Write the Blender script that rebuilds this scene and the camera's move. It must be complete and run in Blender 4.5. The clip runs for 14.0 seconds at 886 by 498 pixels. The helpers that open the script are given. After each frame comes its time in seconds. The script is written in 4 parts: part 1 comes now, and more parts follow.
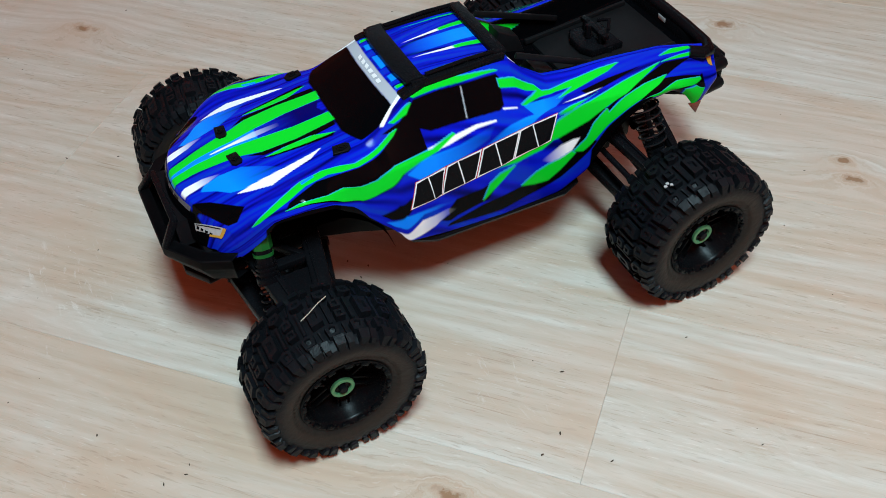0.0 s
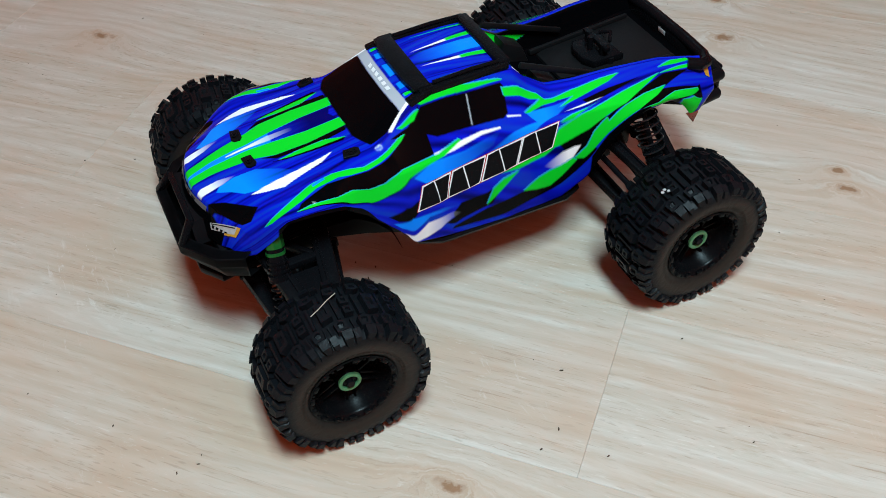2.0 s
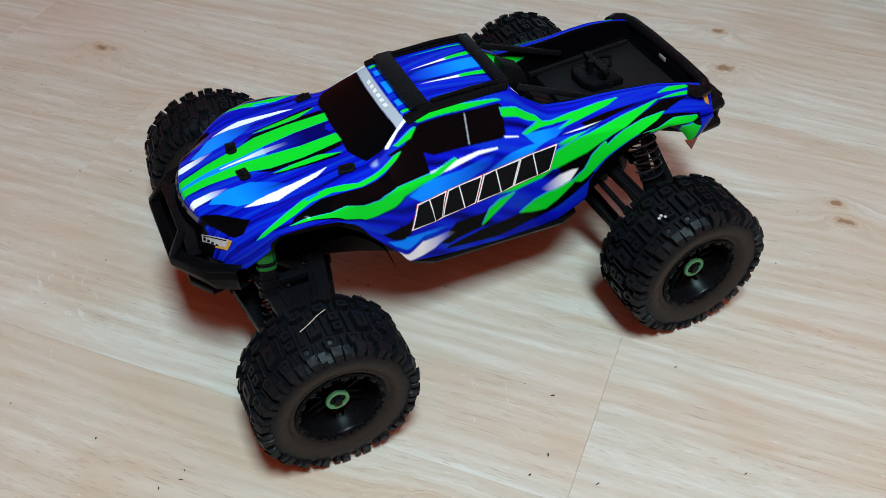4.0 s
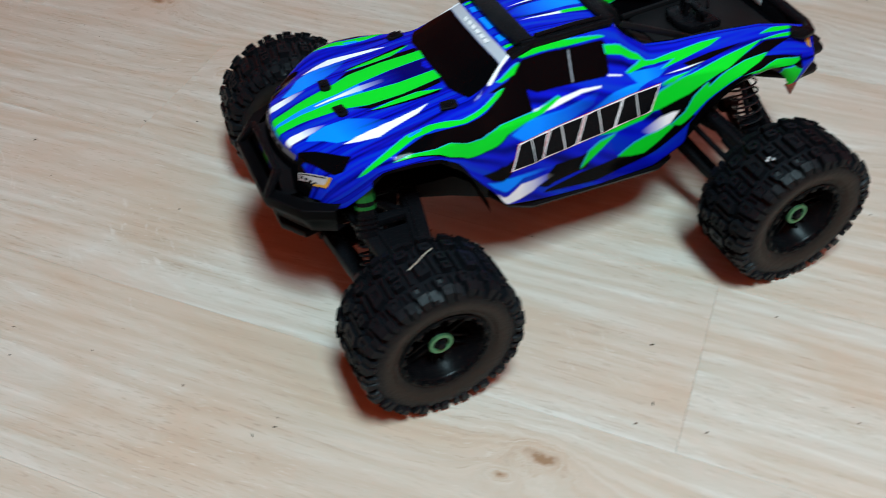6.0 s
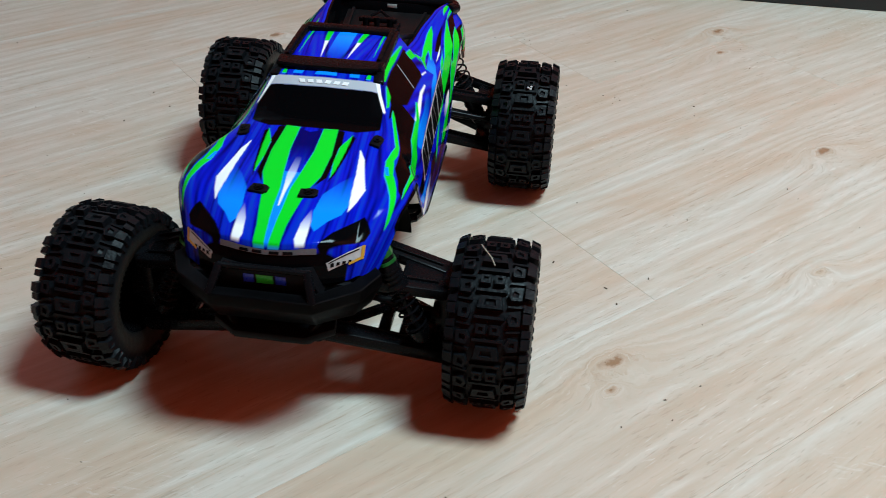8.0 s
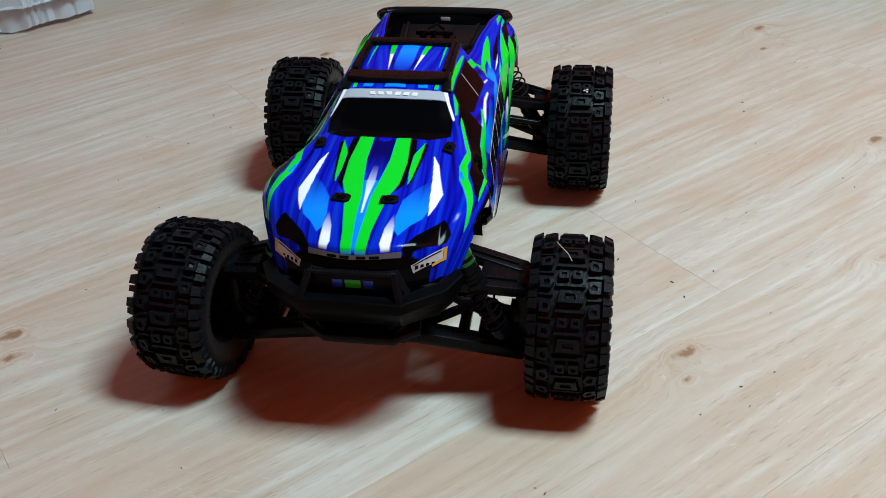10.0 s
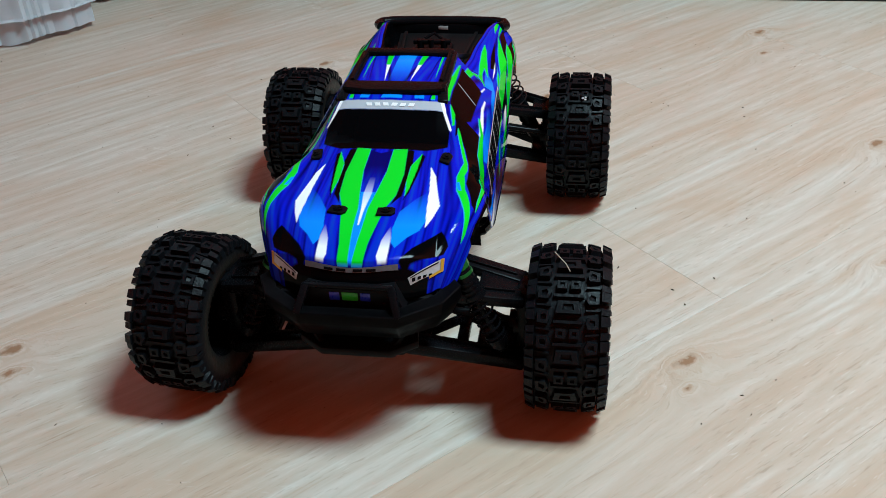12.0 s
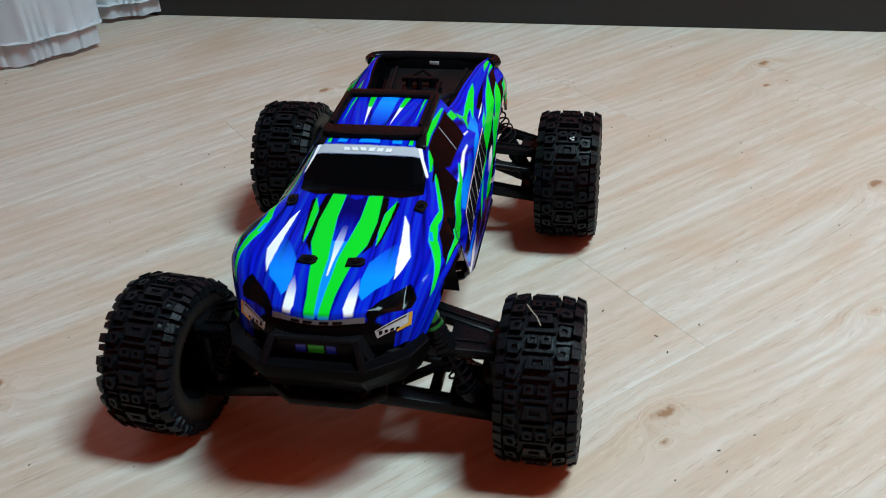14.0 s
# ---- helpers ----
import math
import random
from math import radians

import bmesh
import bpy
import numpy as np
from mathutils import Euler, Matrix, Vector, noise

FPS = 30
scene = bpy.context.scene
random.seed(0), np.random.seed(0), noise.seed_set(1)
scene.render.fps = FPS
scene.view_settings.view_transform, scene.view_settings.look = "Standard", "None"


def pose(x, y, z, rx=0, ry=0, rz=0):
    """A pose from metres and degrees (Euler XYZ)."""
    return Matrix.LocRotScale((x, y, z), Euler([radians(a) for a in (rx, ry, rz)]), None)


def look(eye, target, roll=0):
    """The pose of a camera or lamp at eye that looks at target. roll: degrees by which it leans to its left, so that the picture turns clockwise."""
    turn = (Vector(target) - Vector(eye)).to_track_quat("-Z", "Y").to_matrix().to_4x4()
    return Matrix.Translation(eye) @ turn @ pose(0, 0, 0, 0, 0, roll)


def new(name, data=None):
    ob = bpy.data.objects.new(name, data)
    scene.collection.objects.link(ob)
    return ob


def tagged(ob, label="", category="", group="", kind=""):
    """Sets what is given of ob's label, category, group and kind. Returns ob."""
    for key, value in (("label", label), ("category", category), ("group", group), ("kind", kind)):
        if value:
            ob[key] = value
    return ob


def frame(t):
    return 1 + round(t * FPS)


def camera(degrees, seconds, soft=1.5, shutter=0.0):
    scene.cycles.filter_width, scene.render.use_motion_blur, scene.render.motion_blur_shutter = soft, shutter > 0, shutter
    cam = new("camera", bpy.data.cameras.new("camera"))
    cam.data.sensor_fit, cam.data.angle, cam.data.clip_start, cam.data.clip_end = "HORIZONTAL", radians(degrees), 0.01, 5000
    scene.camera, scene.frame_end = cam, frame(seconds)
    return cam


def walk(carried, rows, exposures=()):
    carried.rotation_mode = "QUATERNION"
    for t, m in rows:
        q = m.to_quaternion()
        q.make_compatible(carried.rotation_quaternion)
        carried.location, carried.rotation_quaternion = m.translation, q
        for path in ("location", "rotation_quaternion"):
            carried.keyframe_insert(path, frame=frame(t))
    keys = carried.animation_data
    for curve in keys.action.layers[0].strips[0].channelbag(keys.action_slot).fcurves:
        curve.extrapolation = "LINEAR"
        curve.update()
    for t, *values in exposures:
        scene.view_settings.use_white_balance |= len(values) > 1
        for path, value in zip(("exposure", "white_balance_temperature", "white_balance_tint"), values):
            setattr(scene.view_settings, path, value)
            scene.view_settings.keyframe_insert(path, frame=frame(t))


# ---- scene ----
cam = camera(49.3, 14.0, soft=0.5, shutter=0.35)
PATH = [
    (0, (0.306, 0.682, 0.736), (-0.242, -0.6, -0.699), -3.3),
    (0.5, (0.311, 0.679, 0.737), (-0.239, -0.605, -0.694), -3.2),
    (1, (0.315, 0.682, 0.737), (-0.232, -0.602, -0.695), -3.1),
    (1.5, (0.317, 0.693, 0.745), (-0.228, -0.597, -0.683), -3.1),
    (2, (0.317, 0.71, 0.755), (-0.226, -0.59, -0.664), -3.0),
    (2.5, (0.319, 0.717, 0.758), (-0.216, -0.603, -0.646), -2.7),
    (3, (0.308, 0.712, 0.751), (-0.23, -0.62, -0.64), -2.4),
    (3.2, (0.305, 0.711, 0.754), (-0.233, -0.623, -0.636), -2.3),
    (5.3, (0.331, 0.71, 0.722), (-0.277, -0.625, -0.637), 1.2),
    (5.5, (0.316, 0.705, 0.726), (-0.255, -0.611, -0.667), 0.8),
    (6, (0.4, 0.681, 0.693), (-0.16, -0.639, -0.701), -0.8),
    (6.5, (0.533, 0.543, 0.653), (-0.494, -0.448, -0.749), -0.6),
    (7, (0.683, 0.397, 0.649), (-0.677, -0.281, -0.651), -2.0),
    (7.5, (0.796, 0.291, 0.625), (-0.747, -0.098, -0.586), 1.3),
    (8, (0.858, 0.234, 0.622), (-0.752, -0.017, -0.536), 1.3),
    (8.5, (0.895, 0.191, 0.633), (-0.735, -0.061, -0.498), 0.7),
    (9, (0.895, 0.194, 0.628), (-0.732, -0.092, -0.499), -1.2),
    (11.5, (0.891, 0.202, 0.629), (-0.727, -0.123, -0.501), -3.1),
    (12, (0.888, 0.205, 0.631), (-0.733, -0.123, -0.492), -3.4),
    (12.5, (0.888, 0.207, 0.637), (-0.736, -0.124, -0.483), -3.5),
    (13, (0.888, 0.208, 0.642), (-0.739, -0.124, -0.473), -3.5),
    (13.5, (0.887, 0.211, 0.641), (-0.743, -0.124, -0.468), -3.6),
    (14, (0.851, 0.247, 0.658), (-0.766, -0.133, -0.456), -3.5),
]
walk(cam, [(t, look(eye, target, roll)) for t, eye, target, roll in PATH])

# ---- world and light ----
world = bpy.data.worlds.new("room_air")
scene.world = world
world.use_nodes = True
world.node_tree.nodes["Background"].inputs[0].default_value = (0.9, 0.55, 0.40, 1)
world.node_tree.nodes["Background"].inputs[1].default_value = 0.03

LAMP = (0.20, 1.15, 2.65)
lamp_data = bpy.data.lights.new("ceiling_lamp_light", "AREA")
lamp_data.shape, lamp_data.size, lamp_data.size_y, lamp_data.energy = "RECTANGLE", 0.50, 0.85, 116.0
lamp_data.color = (0.595, 0.90, 1.00)
lamp_light = new("ceiling_lamp_light", lamp_data)
lamp_light.matrix_world = pose(*LAMP)

# ---- materials ----
def material(name):
    m = bpy.data.materials.new(name)
    m.use_nodes = True
    nt = m.node_tree
    return m, nt, nt.nodes["Principled BSDF"]


def node(nt, kind, **inputs):
    n = nt.nodes.new(kind)
    for k, v in inputs.items():
        n.inputs[k.replace("_", " ")].default_value = v
    return n


def math_node(nt, op, a, b=None):
    n = nt.nodes.new("ShaderNodeMath")
    n.operation = op
    for i, v in enumerate((a, b)):
        if v is None:
            continue
        if isinstance(v, (int, float)):
            n.inputs[i].default_value = v
        else:
            nt.links.new(v, n.inputs[i])
    return n.outputs[0]


def ramp(nt, fac, stops):
    n = nt.nodes.new("ShaderNodeValToRGB")
    e = n.color_ramp.elements
    while len(e) < len(stops):
        e.new(0.5)
    for el, (p, c) in zip(e, stops):
        el.position, el.color = p, (*c, 1)
    nt.links.new(fac, n.inputs[0])
    return n.outputs[0]


def mix(nt, fac, a, b, blend="MIX"):
    n = nt.nodes.new("ShaderNodeMix")
    n.data_type, n.blend_type = "RGBA", blend
    for sock, v in ((n.inputs[0], fac), (n.inputs[6], a), (n.inputs[7], b)):
        if isinstance(v, (int, float)):
            sock.default_value = v
        elif isinstance(v, tuple):
            sock.default_value = (*v, 1)
        else:
            nt.links.new(v, sock)
    return n.outputs[2]


def bump(nt, bsdf, height, strength, distance):
    b = node(nt, "ShaderNodeBump", Strength=strength, Distance=distance)
    nt.links.new(height, b.inputs["Height"])
    nt.links.new(b.outputs[0], bsdf.inputs["Normal"])


def noise_tex(nt, vec, scale, detail=4.0, rough=0.55, distortion=0.0):
    n = node(nt, "ShaderNodeTexNoise", Scale=scale, Detail=detail, Roughness=rough, Distortion=distortion)
    if vec is not None:
        nt.links.new(vec, n.inputs["Vector"])
    return n.outputs["Fac"]


def mapped(nt, vec, scale=(1, 1, 1), loc=(0, 0, 0), rot=(0, 0, 0)):
    n = node(nt, "ShaderNodeMapping", Scale=scale, Location=loc, Rotation=rot)
    nt.links.new(vec, n.inputs["Vector"])
    return n.outputs[0]


def plain(name, color, rough=0.5, metal=0.0, grain=60.0, vary=0.25, relief=0.15, spec=0.5, speck=None):
    """A paint, plastic or metal with slight mottling, wear in the gloss and fine relief."""
    m, nt, b = material(name)
    tc = nt.nodes.new("ShaderNodeTexCoord").outputs["Object"]
    n1 = noise_tex(nt, tc, grain)
    n2 = noise_tex(nt, tc, grain * 9, 3)
    col = mix(nt, n1, tuple(c * (1 - vary) for c in color), tuple(min(1, c * (1 + vary)) for c in color))
    if speck:
        dust = ramp(nt, noise_tex(nt, tc, grain * 5, 6, 0.7), [(0.60, (0, 0, 0)), (0.72, (1, 1, 1))])
        col = mix(nt, math_node(nt, "MULTIPLY", dust, 0.5), col, speck)
    nt.links.new(col, b.inputs["Base Color"])
    nt.links.new(math_node(nt, "ADD", math_node(nt, "MULTIPLY", n2, 0.2), rough - 0.1), b.inputs["Roughness"])
    b.inputs["Metallic"].default_value = metal
    b.inputs["Specular IOR Level"].default_value = spec
    bump(nt, b, n2, relief, 0.0004)
    return m


def wood_floor():
    """Pale washed oak laminate: long streaks, cathedral figure, pinkish clouds and knots."""
    m, nt, b = material("washed_oak")
    tc = nt.nodes.new("ShaderNodeTexCoord").outputs["Object"]
    rnd = nt.nodes.new("ShaderNodeObjectInfo").outputs["Random"]
    pos = nt.nodes.new("ShaderNodeNewGeometry").outputs["Position"]
    off = nt.nodes.new("ShaderNodeCombineXYZ")
    for i in range(3):
        nt.links.new(math_node(nt, "MULTIPLY", rnd, 37.0 + 11 * i), off.inputs[i])
    add = nt.nodes.new("ShaderNodeVectorMath")
    nt.links.new(tc, add.inputs[0])
    nt.links.new(off.outputs[0], add.inputs[1])
    v = add.outputs[0]
    # knots at their places on the floor, each an oval with rings round it
    sep = nt.nodes.new("ShaderNodeSeparateXYZ")
    nt.links.new(pos, sep.inputs[0])
    wob = noise_tex(nt, mapped(nt, pos, (48, 48, 48)), 1.0, 4, 0.65)
    u = math_node(nt, "MULTIPLY", math_node(nt, "SUBTRACT", sep.outputs[1], sep.outputs[0]), 0.7071)
    n = math_node(nt, "MULTIPLY", math_node(nt, "ADD", sep.outputs[1], sep.outputs[0]), 0.7071)
    knot = None
    for kx, ky, size in KNOTS:
        ku, kn = (ky - kx) * 0.7071, (ky + kx) * 0.7071
        du = math_node(nt, "MULTIPLY", math_node(nt, "SUBTRACT", u, ku), 0.55 / size)
        dn = math_node(nt, "MULTIPLY", math_node(nt, "SUBTRACT", n, kn), 1.0 / size)
        d = math_node(nt, "ADD", math_node(nt, "MULTIPLY", du, du), math_node(nt, "MULTIPLY", dn, dn))
        d = math_node(nt, "ADD", math_node(nt, "SQRT", d), math_node(nt, "MULTIPLY", math_node(nt, "SUBTRACT", wob, 0.5), 1.7))
        knot = d if knot is None else math_node(nt, "MINIMUM", knot, d)
    # grain streaks, bent round the knots
    near = math_node(nt, "DIVIDE", 0.045, math_node(nt, "ADD", knot, 0.25))
    bend = nt.nodes.new("ShaderNodeCombineXYZ")
    nt.links.new(near, bend.inputs[1])
    vb = nt.nodes.new("ShaderNodeVectorMath")
    nt.links.new(v, vb.inputs[0])
    nt.links.new(bend.outputs[0], vb.inputs[1])
    vb = vb.outputs[0]
    streak = noise_tex(nt, mapped(nt, vb, (3.6, 40, 1)), 1.0, 8, 0.70, 2.4)
    fine = noise_tex(nt, mapped(nt, vb, (14, 420, 1)), 1.0, 4, 0.6)
    cloud = noise_tex(nt, mapped(nt, vb, (2.0, 8, 1)), 1.0, 4, 0.55, 1.8)
    wave = node(nt, "ShaderNodeTexWave", Scale=1.0, Distortion=13.0, Detail=3.0, Detail_Scale=1.0)
    wave.bands_direction = "Y"
    nt.links.new(mapped(nt, vb, (1.5, 15, 1)), wave.inputs["Vector"])
    base = ramp(nt, streak, [(0.27, (0.47, 0.372, 0.290)), (0.42, (0.543, 0.468, 0.397)), (0.54, (0.585, 0.518, 0.456)), (0.70, (0.640, 0.584, 0.526))])
    base = mix(nt, ramp(nt, cloud, [(0.42, (0, 0, 0)), (0.68, (0.85, 0.85, 0.85))]), base, (0.52, 0.375, 0.280))
    base = mix(nt, math_node(nt, "MULTIPLY", wave.outputs["Fac"], 0.30), base, (0.40, 0.27, 0.185))
    pores = ramp(nt, fine, [(0.30, (1, 1, 1)), (0.40, (0, 0, 0))])
    patch = ramp(nt, noise_tex(nt, mapped(nt, v, (5, 16, 1)), 1.0, 3), [(0.48, (0, 0, 0)), (0.62, (1, 1, 1))])
    base = mix(nt, math_node(nt, "MULTIPLY", math_node(nt, "MULTIPLY", pores, patch), 0.55), base, (0.29, 0.18, 0.115))
    base = mix(nt, math_node(nt, "MULTIPLY", math_node(nt, "SUBTRACT", rnd, 0.4), 0.40), base, (0.44, 0.31, 0.21))
    # short dark and pale dashes of open grain
    dash = noise_tex(nt, mapped(nt, vb, (55, 430, 1)), 1.0, 2, 0.5, 0.3)
    zone = ramp(nt, noise_tex(nt, mapped(nt, v, (4, 11, 1), (7, 3, 0)), 1.0, 3), [(0.40, (0.35, 0.35, 0.35)), (0.54, (1, 1, 1))])
    dark = ramp(nt, dash, [(0.30, (1, 1, 1)), (0.40, (0, 0, 0))])
    pale = ramp(nt, dash, [(0.64, (0, 0, 0)), (0.76, (1, 1, 1))])
    base = mix(nt, math_node(nt, "MULTIPLY", math_node(nt, "MULTIPLY", dark, zone), 0.32), base, (0.25, 0.165, 0.11))
    base = mix(nt, math_node(nt, "MULTIPLY", math_node(nt, "MULTIPLY", pale, zone), 0.30), base, (0.80, 0.76, 0.71))
    # pale scuffs and faint pink clouds that cross the boards
    scuff = noise_tex(nt, mapped(nt, pos, (90, 22, 1), (0, 0, 0), (0, 0, 0.5)), 1.0, 5, 0.7, 1.5)
    worn = ramp(nt, noise_tex(nt, mapped(nt, pos, (3.1, 3.1, 1), (4, 1, 0)), 1.0, 3), [(0.56, (0, 0, 0)), (0.70, (1, 1, 1))])
    base = mix(nt, math_node(nt, "MULTIPLY", math_node(nt, "MULTIPLY", ramp(nt, scuff, [(0.58, (0, 0, 0)), (0.68, (1, 1, 1))]), worn), 0.6), base, (0.76, 0.72, 0.68))
    blush = ramp(nt, noise_tex(nt, mapped(nt, v, (2.3, 6, 1), (2, 9, 0)), 1.0, 4, 0.6, 0.8), [(0.52, (0, 0, 0)), (0.70, (0.5, 0.5, 0.5))])
    base = mix(nt, blush, base, (0.54, 0.395, 0.315))
    # growth rings round the knots, fading outward, and a dark heart
    fade = ramp(nt, math_node(nt, "MULTIPLY", knot, 0.25), [(0.10, (0.60, 0.60, 0.60)), (0.22, (0.30, 0.30, 0.30)), (0.32, (0.05, 0.05, 0.05)), (0.60, (0, 0, 0))])
    wavy = math_node(nt, "MULTIPLY", math_node(nt, "ADD", math_node(nt, "SINE", math_node(nt, "MULTIPLY", math_node(nt, "ADD", knot, math_node(nt, "MULTIPLY", streak, 0.9)), 15.0)), 1.35), 0.36)
    base = mix(nt, math_node(nt, "MULTIPLY", fade, wavy), base, (0.40, 0.235, 0.135))
    base = mix(nt, ramp(nt, knot, [(0.22, (0.8, 0.8, 0.8)), (0.48, (0, 0, 0))]), base, (0.24, 0.110, 0.045))
    nt.links.new(base, b.inputs["Base Color"])
    nt.links.new(math_node(nt, "ADD", math_node(nt, "MULTIPLY", fine, 0.18), 0.40), b.inputs["Roughness"])
    b.inputs["Specular IOR Level"].default_value = 0.35
    bump(nt, b, math_node(nt, "ADD", math_node(nt, "MULTIPLY", pores, -1.0), fine), 0.12, 0.0004)
    return m


def livery_paint():
    m, nt, b = material("gloss_livery")
    col = nt.nodes.new("ShaderNodeVertexColor")
    col.layer_name = "livery"
    tc = nt.nodes.new("ShaderNodeTexCoord").outputs["Object"]
    dust = noise_tex(nt, tc, 900, 3)
    nt.links.new(col.outputs[0], b.inputs["Base Color"])
    nt.links.new(math_node(nt, "ADD", math_node(nt, "MULTIPLY", dust, 0.06), 0.045), b.inputs["Roughness"])
    b.inputs["Specular IOR Level"].default_value = 0.05
    bump(nt, b, noise_tex(nt, tc, 45, 2), 0.08, 0.001)
    return m


def tyre_rubber():
    """Black rubber with brown dust caked on the sidewalls."""
    m, nt, b = material("tyre_rubber")
    tc = nt.nodes.new("ShaderNodeTexCoord").outputs["Object"]
    sep = nt.nodes.new("ShaderNodeSeparateXYZ")
    nt.links.new(tc, sep.inputs[0])
    r = math_node(nt, "SQRT", math_node(nt, "ADD", math_node(nt, "POWER", sep.outputs[0], 2.0), math_node(nt, "POWER", sep.outputs[2], 2.0)))
    n1 = noise_tex(nt, tc, 130, 5, 0.65)
    band = ramp(nt, math_node(nt, "ADD", r, math_node(nt, "MULTIPLY", n1, 0.006)), [(0.045, (0.2, 0.2, 0.2)), (0.051, (1, 1, 1)), (0.059, (0.8, 0.8, 0.8)), (0.065, (0, 0, 0))])
    col = mix(nt, n1, (0.0030, 0.0033, 0.0042), (0.0070, 0.0078, 0.0100))
    col = mix(nt, math_node(nt, "MULTIPLY", band, 0.6), col, (0.040, 0.029, 0.021))
    nt.links.new(col, b.inputs["Base Color"])
    nt.links.new(math_node(nt, "ADD", math_node(nt, "MULTIPLY", n1, 0.25), 0.30), b.inputs["Roughness"])
    b.inputs["Specular IOR Level"].default_value = 0.12
    bump(nt, b, math_node(nt, "ADD", noise_tex(nt, tc, 700, 3), math_node(nt, "MULTIPLY", noise_tex(nt, tc, 190, 2), 3.0)), 0.35, 0.0006)
    return m


def cloth():
    m, nt, b = material("white_cotton")
    tc = nt.nodes.new("ShaderNodeTexCoord").outputs["Object"]
    weave = node(nt, "ShaderNodeTexChecker", Scale=700.0)
    nt.links.new(tc, weave.inputs["Vector"])
    n1 = noise_tex(nt, tc, 14)
    nt.links.new(mix(nt, n1, (0.78, 0.85, 0.92), (0.86, 0.92, 0.96)), b.inputs["Base Color"])
    b.inputs["Roughness"].default_value = 0.9
    bump(nt, b, math_node(nt, "ADD", weave.outputs["Fac"], math_node(nt, "MULTIPLY", n1, 4.0)), 0.25, 0.001)
    return m


# knots in the boards: x, y, size
KNOTS = [(0.148, 0.290, 0.015), (0.186, 0.289, 0.007), (-0.539, -0.266, 0.012), (-0.491, -0.182, 0.016), (-0.428, 0.140, 0.012), (-0.439, 0.110, 0.010),
         (-0.705, 0.440, 0.014), (-0.618, 0.438, 0.009), (-0.045, 0.510, 0.007), (0.205, -0.397, 0.014), (0.239, -0.381, 0.012), (-0.321, 0.554, 0.014), (0.286, -0.597, 0.018)]

M_WOOD = wood_floor()
M_LIVERY = livery_paint()
M_RUBBER = tyre_rubber()
M_CLOTH = cloth()
M_BLACK = plain("black_plastic", (0.005, 0.005, 0.006), 0.36, grain=90, vary=0.35, spec=0.06)
M_SATIN = plain("satin_black_plastic", (0.004, 0.004, 0.005), 0.26, grain=70, vary=0.3, spec=0.08)
M_BED = plain("charcoal_bed_plastic", (0.0065, 0.0065, 0.0072), 0.42, grain=80, vary=0.3, spec=0.10)
M_DARK = plain("dark_lining", (0.004, 0.004, 0.004), 0.6, spec=0.06)
M_RIM = plain("black_nylon_rim", (0.003, 0.003, 0.0036), 0.26, grain=110, vary=0.4, speck=(0.10, 0.075, 0.055), spec=0.06)
M_GREEN_METAL = plain("green_anodised_aluminium", (0.012, 0.17, 0.03), 0.35, 0.5, vary=0.15)
M_GREEN_NUT = plain("pale_green_anodised_nut", (0.09, 0.27, 0.12), 0.45, 0.3, vary=0.15)
M_STEEL = plain("polished_steel", (0.55, 0.55, 0.56), 0.22, 1.0, vary=0.1)
M_SPRING = plain("black_spring_steel", (0.05, 0.05, 0.055), 0.2, 0.8)
M_SILVER = plain("silver_film", (0.42, 0.45, 0.50), 0.30, 0.2, vary=0.12)
M_DULL = plain("dull_silver_film", (0.10, 0.105, 0.115), 0.30, 0.2, vary=0.3, grain=300)
M_WHITE = plain("white_vinyl", (0.80, 0.81, 0.82), 0.3, vary=0.05)
M_RED = plain("red_vinyl", (0.45, 0.02, 0.03), 0.3, vary=0.1)
M_INK = plain("black_vinyl", (0.004, 0.004, 0.005), 0.25, vary=0.1, spec=0.06)
M_AMBER = plain("amber_vinyl", (0.50, 0.26, 0.03), 0.3, vary=0.1)
M_GREY = plain("light_grey_vinyl", (0.40, 0.40, 0.40), 0.3, vary=0.3, grain=200)
M_BLUE = plain("blue_vinyl", (0.01, 0.03, 0.50), 0.3, vary=0.1)
M_LIME = plain("green_vinyl", (0.02, 0.45, 0.02), 0.3, vary=0.1)
M_TAIL = plain("dark_red_vinyl", (0.16, 0.03, 0.015), 0.3, vary=0.2)
# invented red, so that light bounced into the shadows turns warm
M_WALL = plain("wall_bounce_red", (0.44, 0.056, 0.012), 0.85, grain=9, vary=0.06)
# invented dark red: little bounce, warm, and dim reflections in black parts
M_CEIL = plain("ceiling_dim_red", (0.12, 0.03, 0.012), 0.9, grain=7, vary=0.04)
M_EDGE_STRIP = plain("black_edge_strip", (0.008, 0.008, 0.009), 0.45, vary=0.2)
M_CRUMB = plain("dry_soil", (0.06, 0.035, 0.02), 0.9, grain=300, vary=0.5)
M_STRAW = plain("dry_straw", (0.42, 0.36, 0.28), 0.7, grain=300, vary=0.2)


# ---- mesh helpers ----
def mesh_of(name, bm, mat, smooth=None):
    me = bpy.data.meshes.new(name)
    bmesh.ops.recalc_face_normals(bm, faces=bm.faces[:])
    bm.to_mesh(me)
    bm.free()
    for m in mat if isinstance(mat, (list, tuple)) else [mat]:
        me.materials.append(m)
    if smooth is not None:
        me.shade_smooth()
        me.set_sharp_from_angle(angle=radians(smooth))
    return me


def part(name, bm, mat, parent, label="", m=None, smooth=35):
    ob = new(name, mesh_of(name, bm, mat, smooth) if isinstance(bm, bmesh.types.BMesh) else bm)
    ob.parent = parent
    if m is not None:
        ob.matrix_basis = m
    return tagged(ob, label)


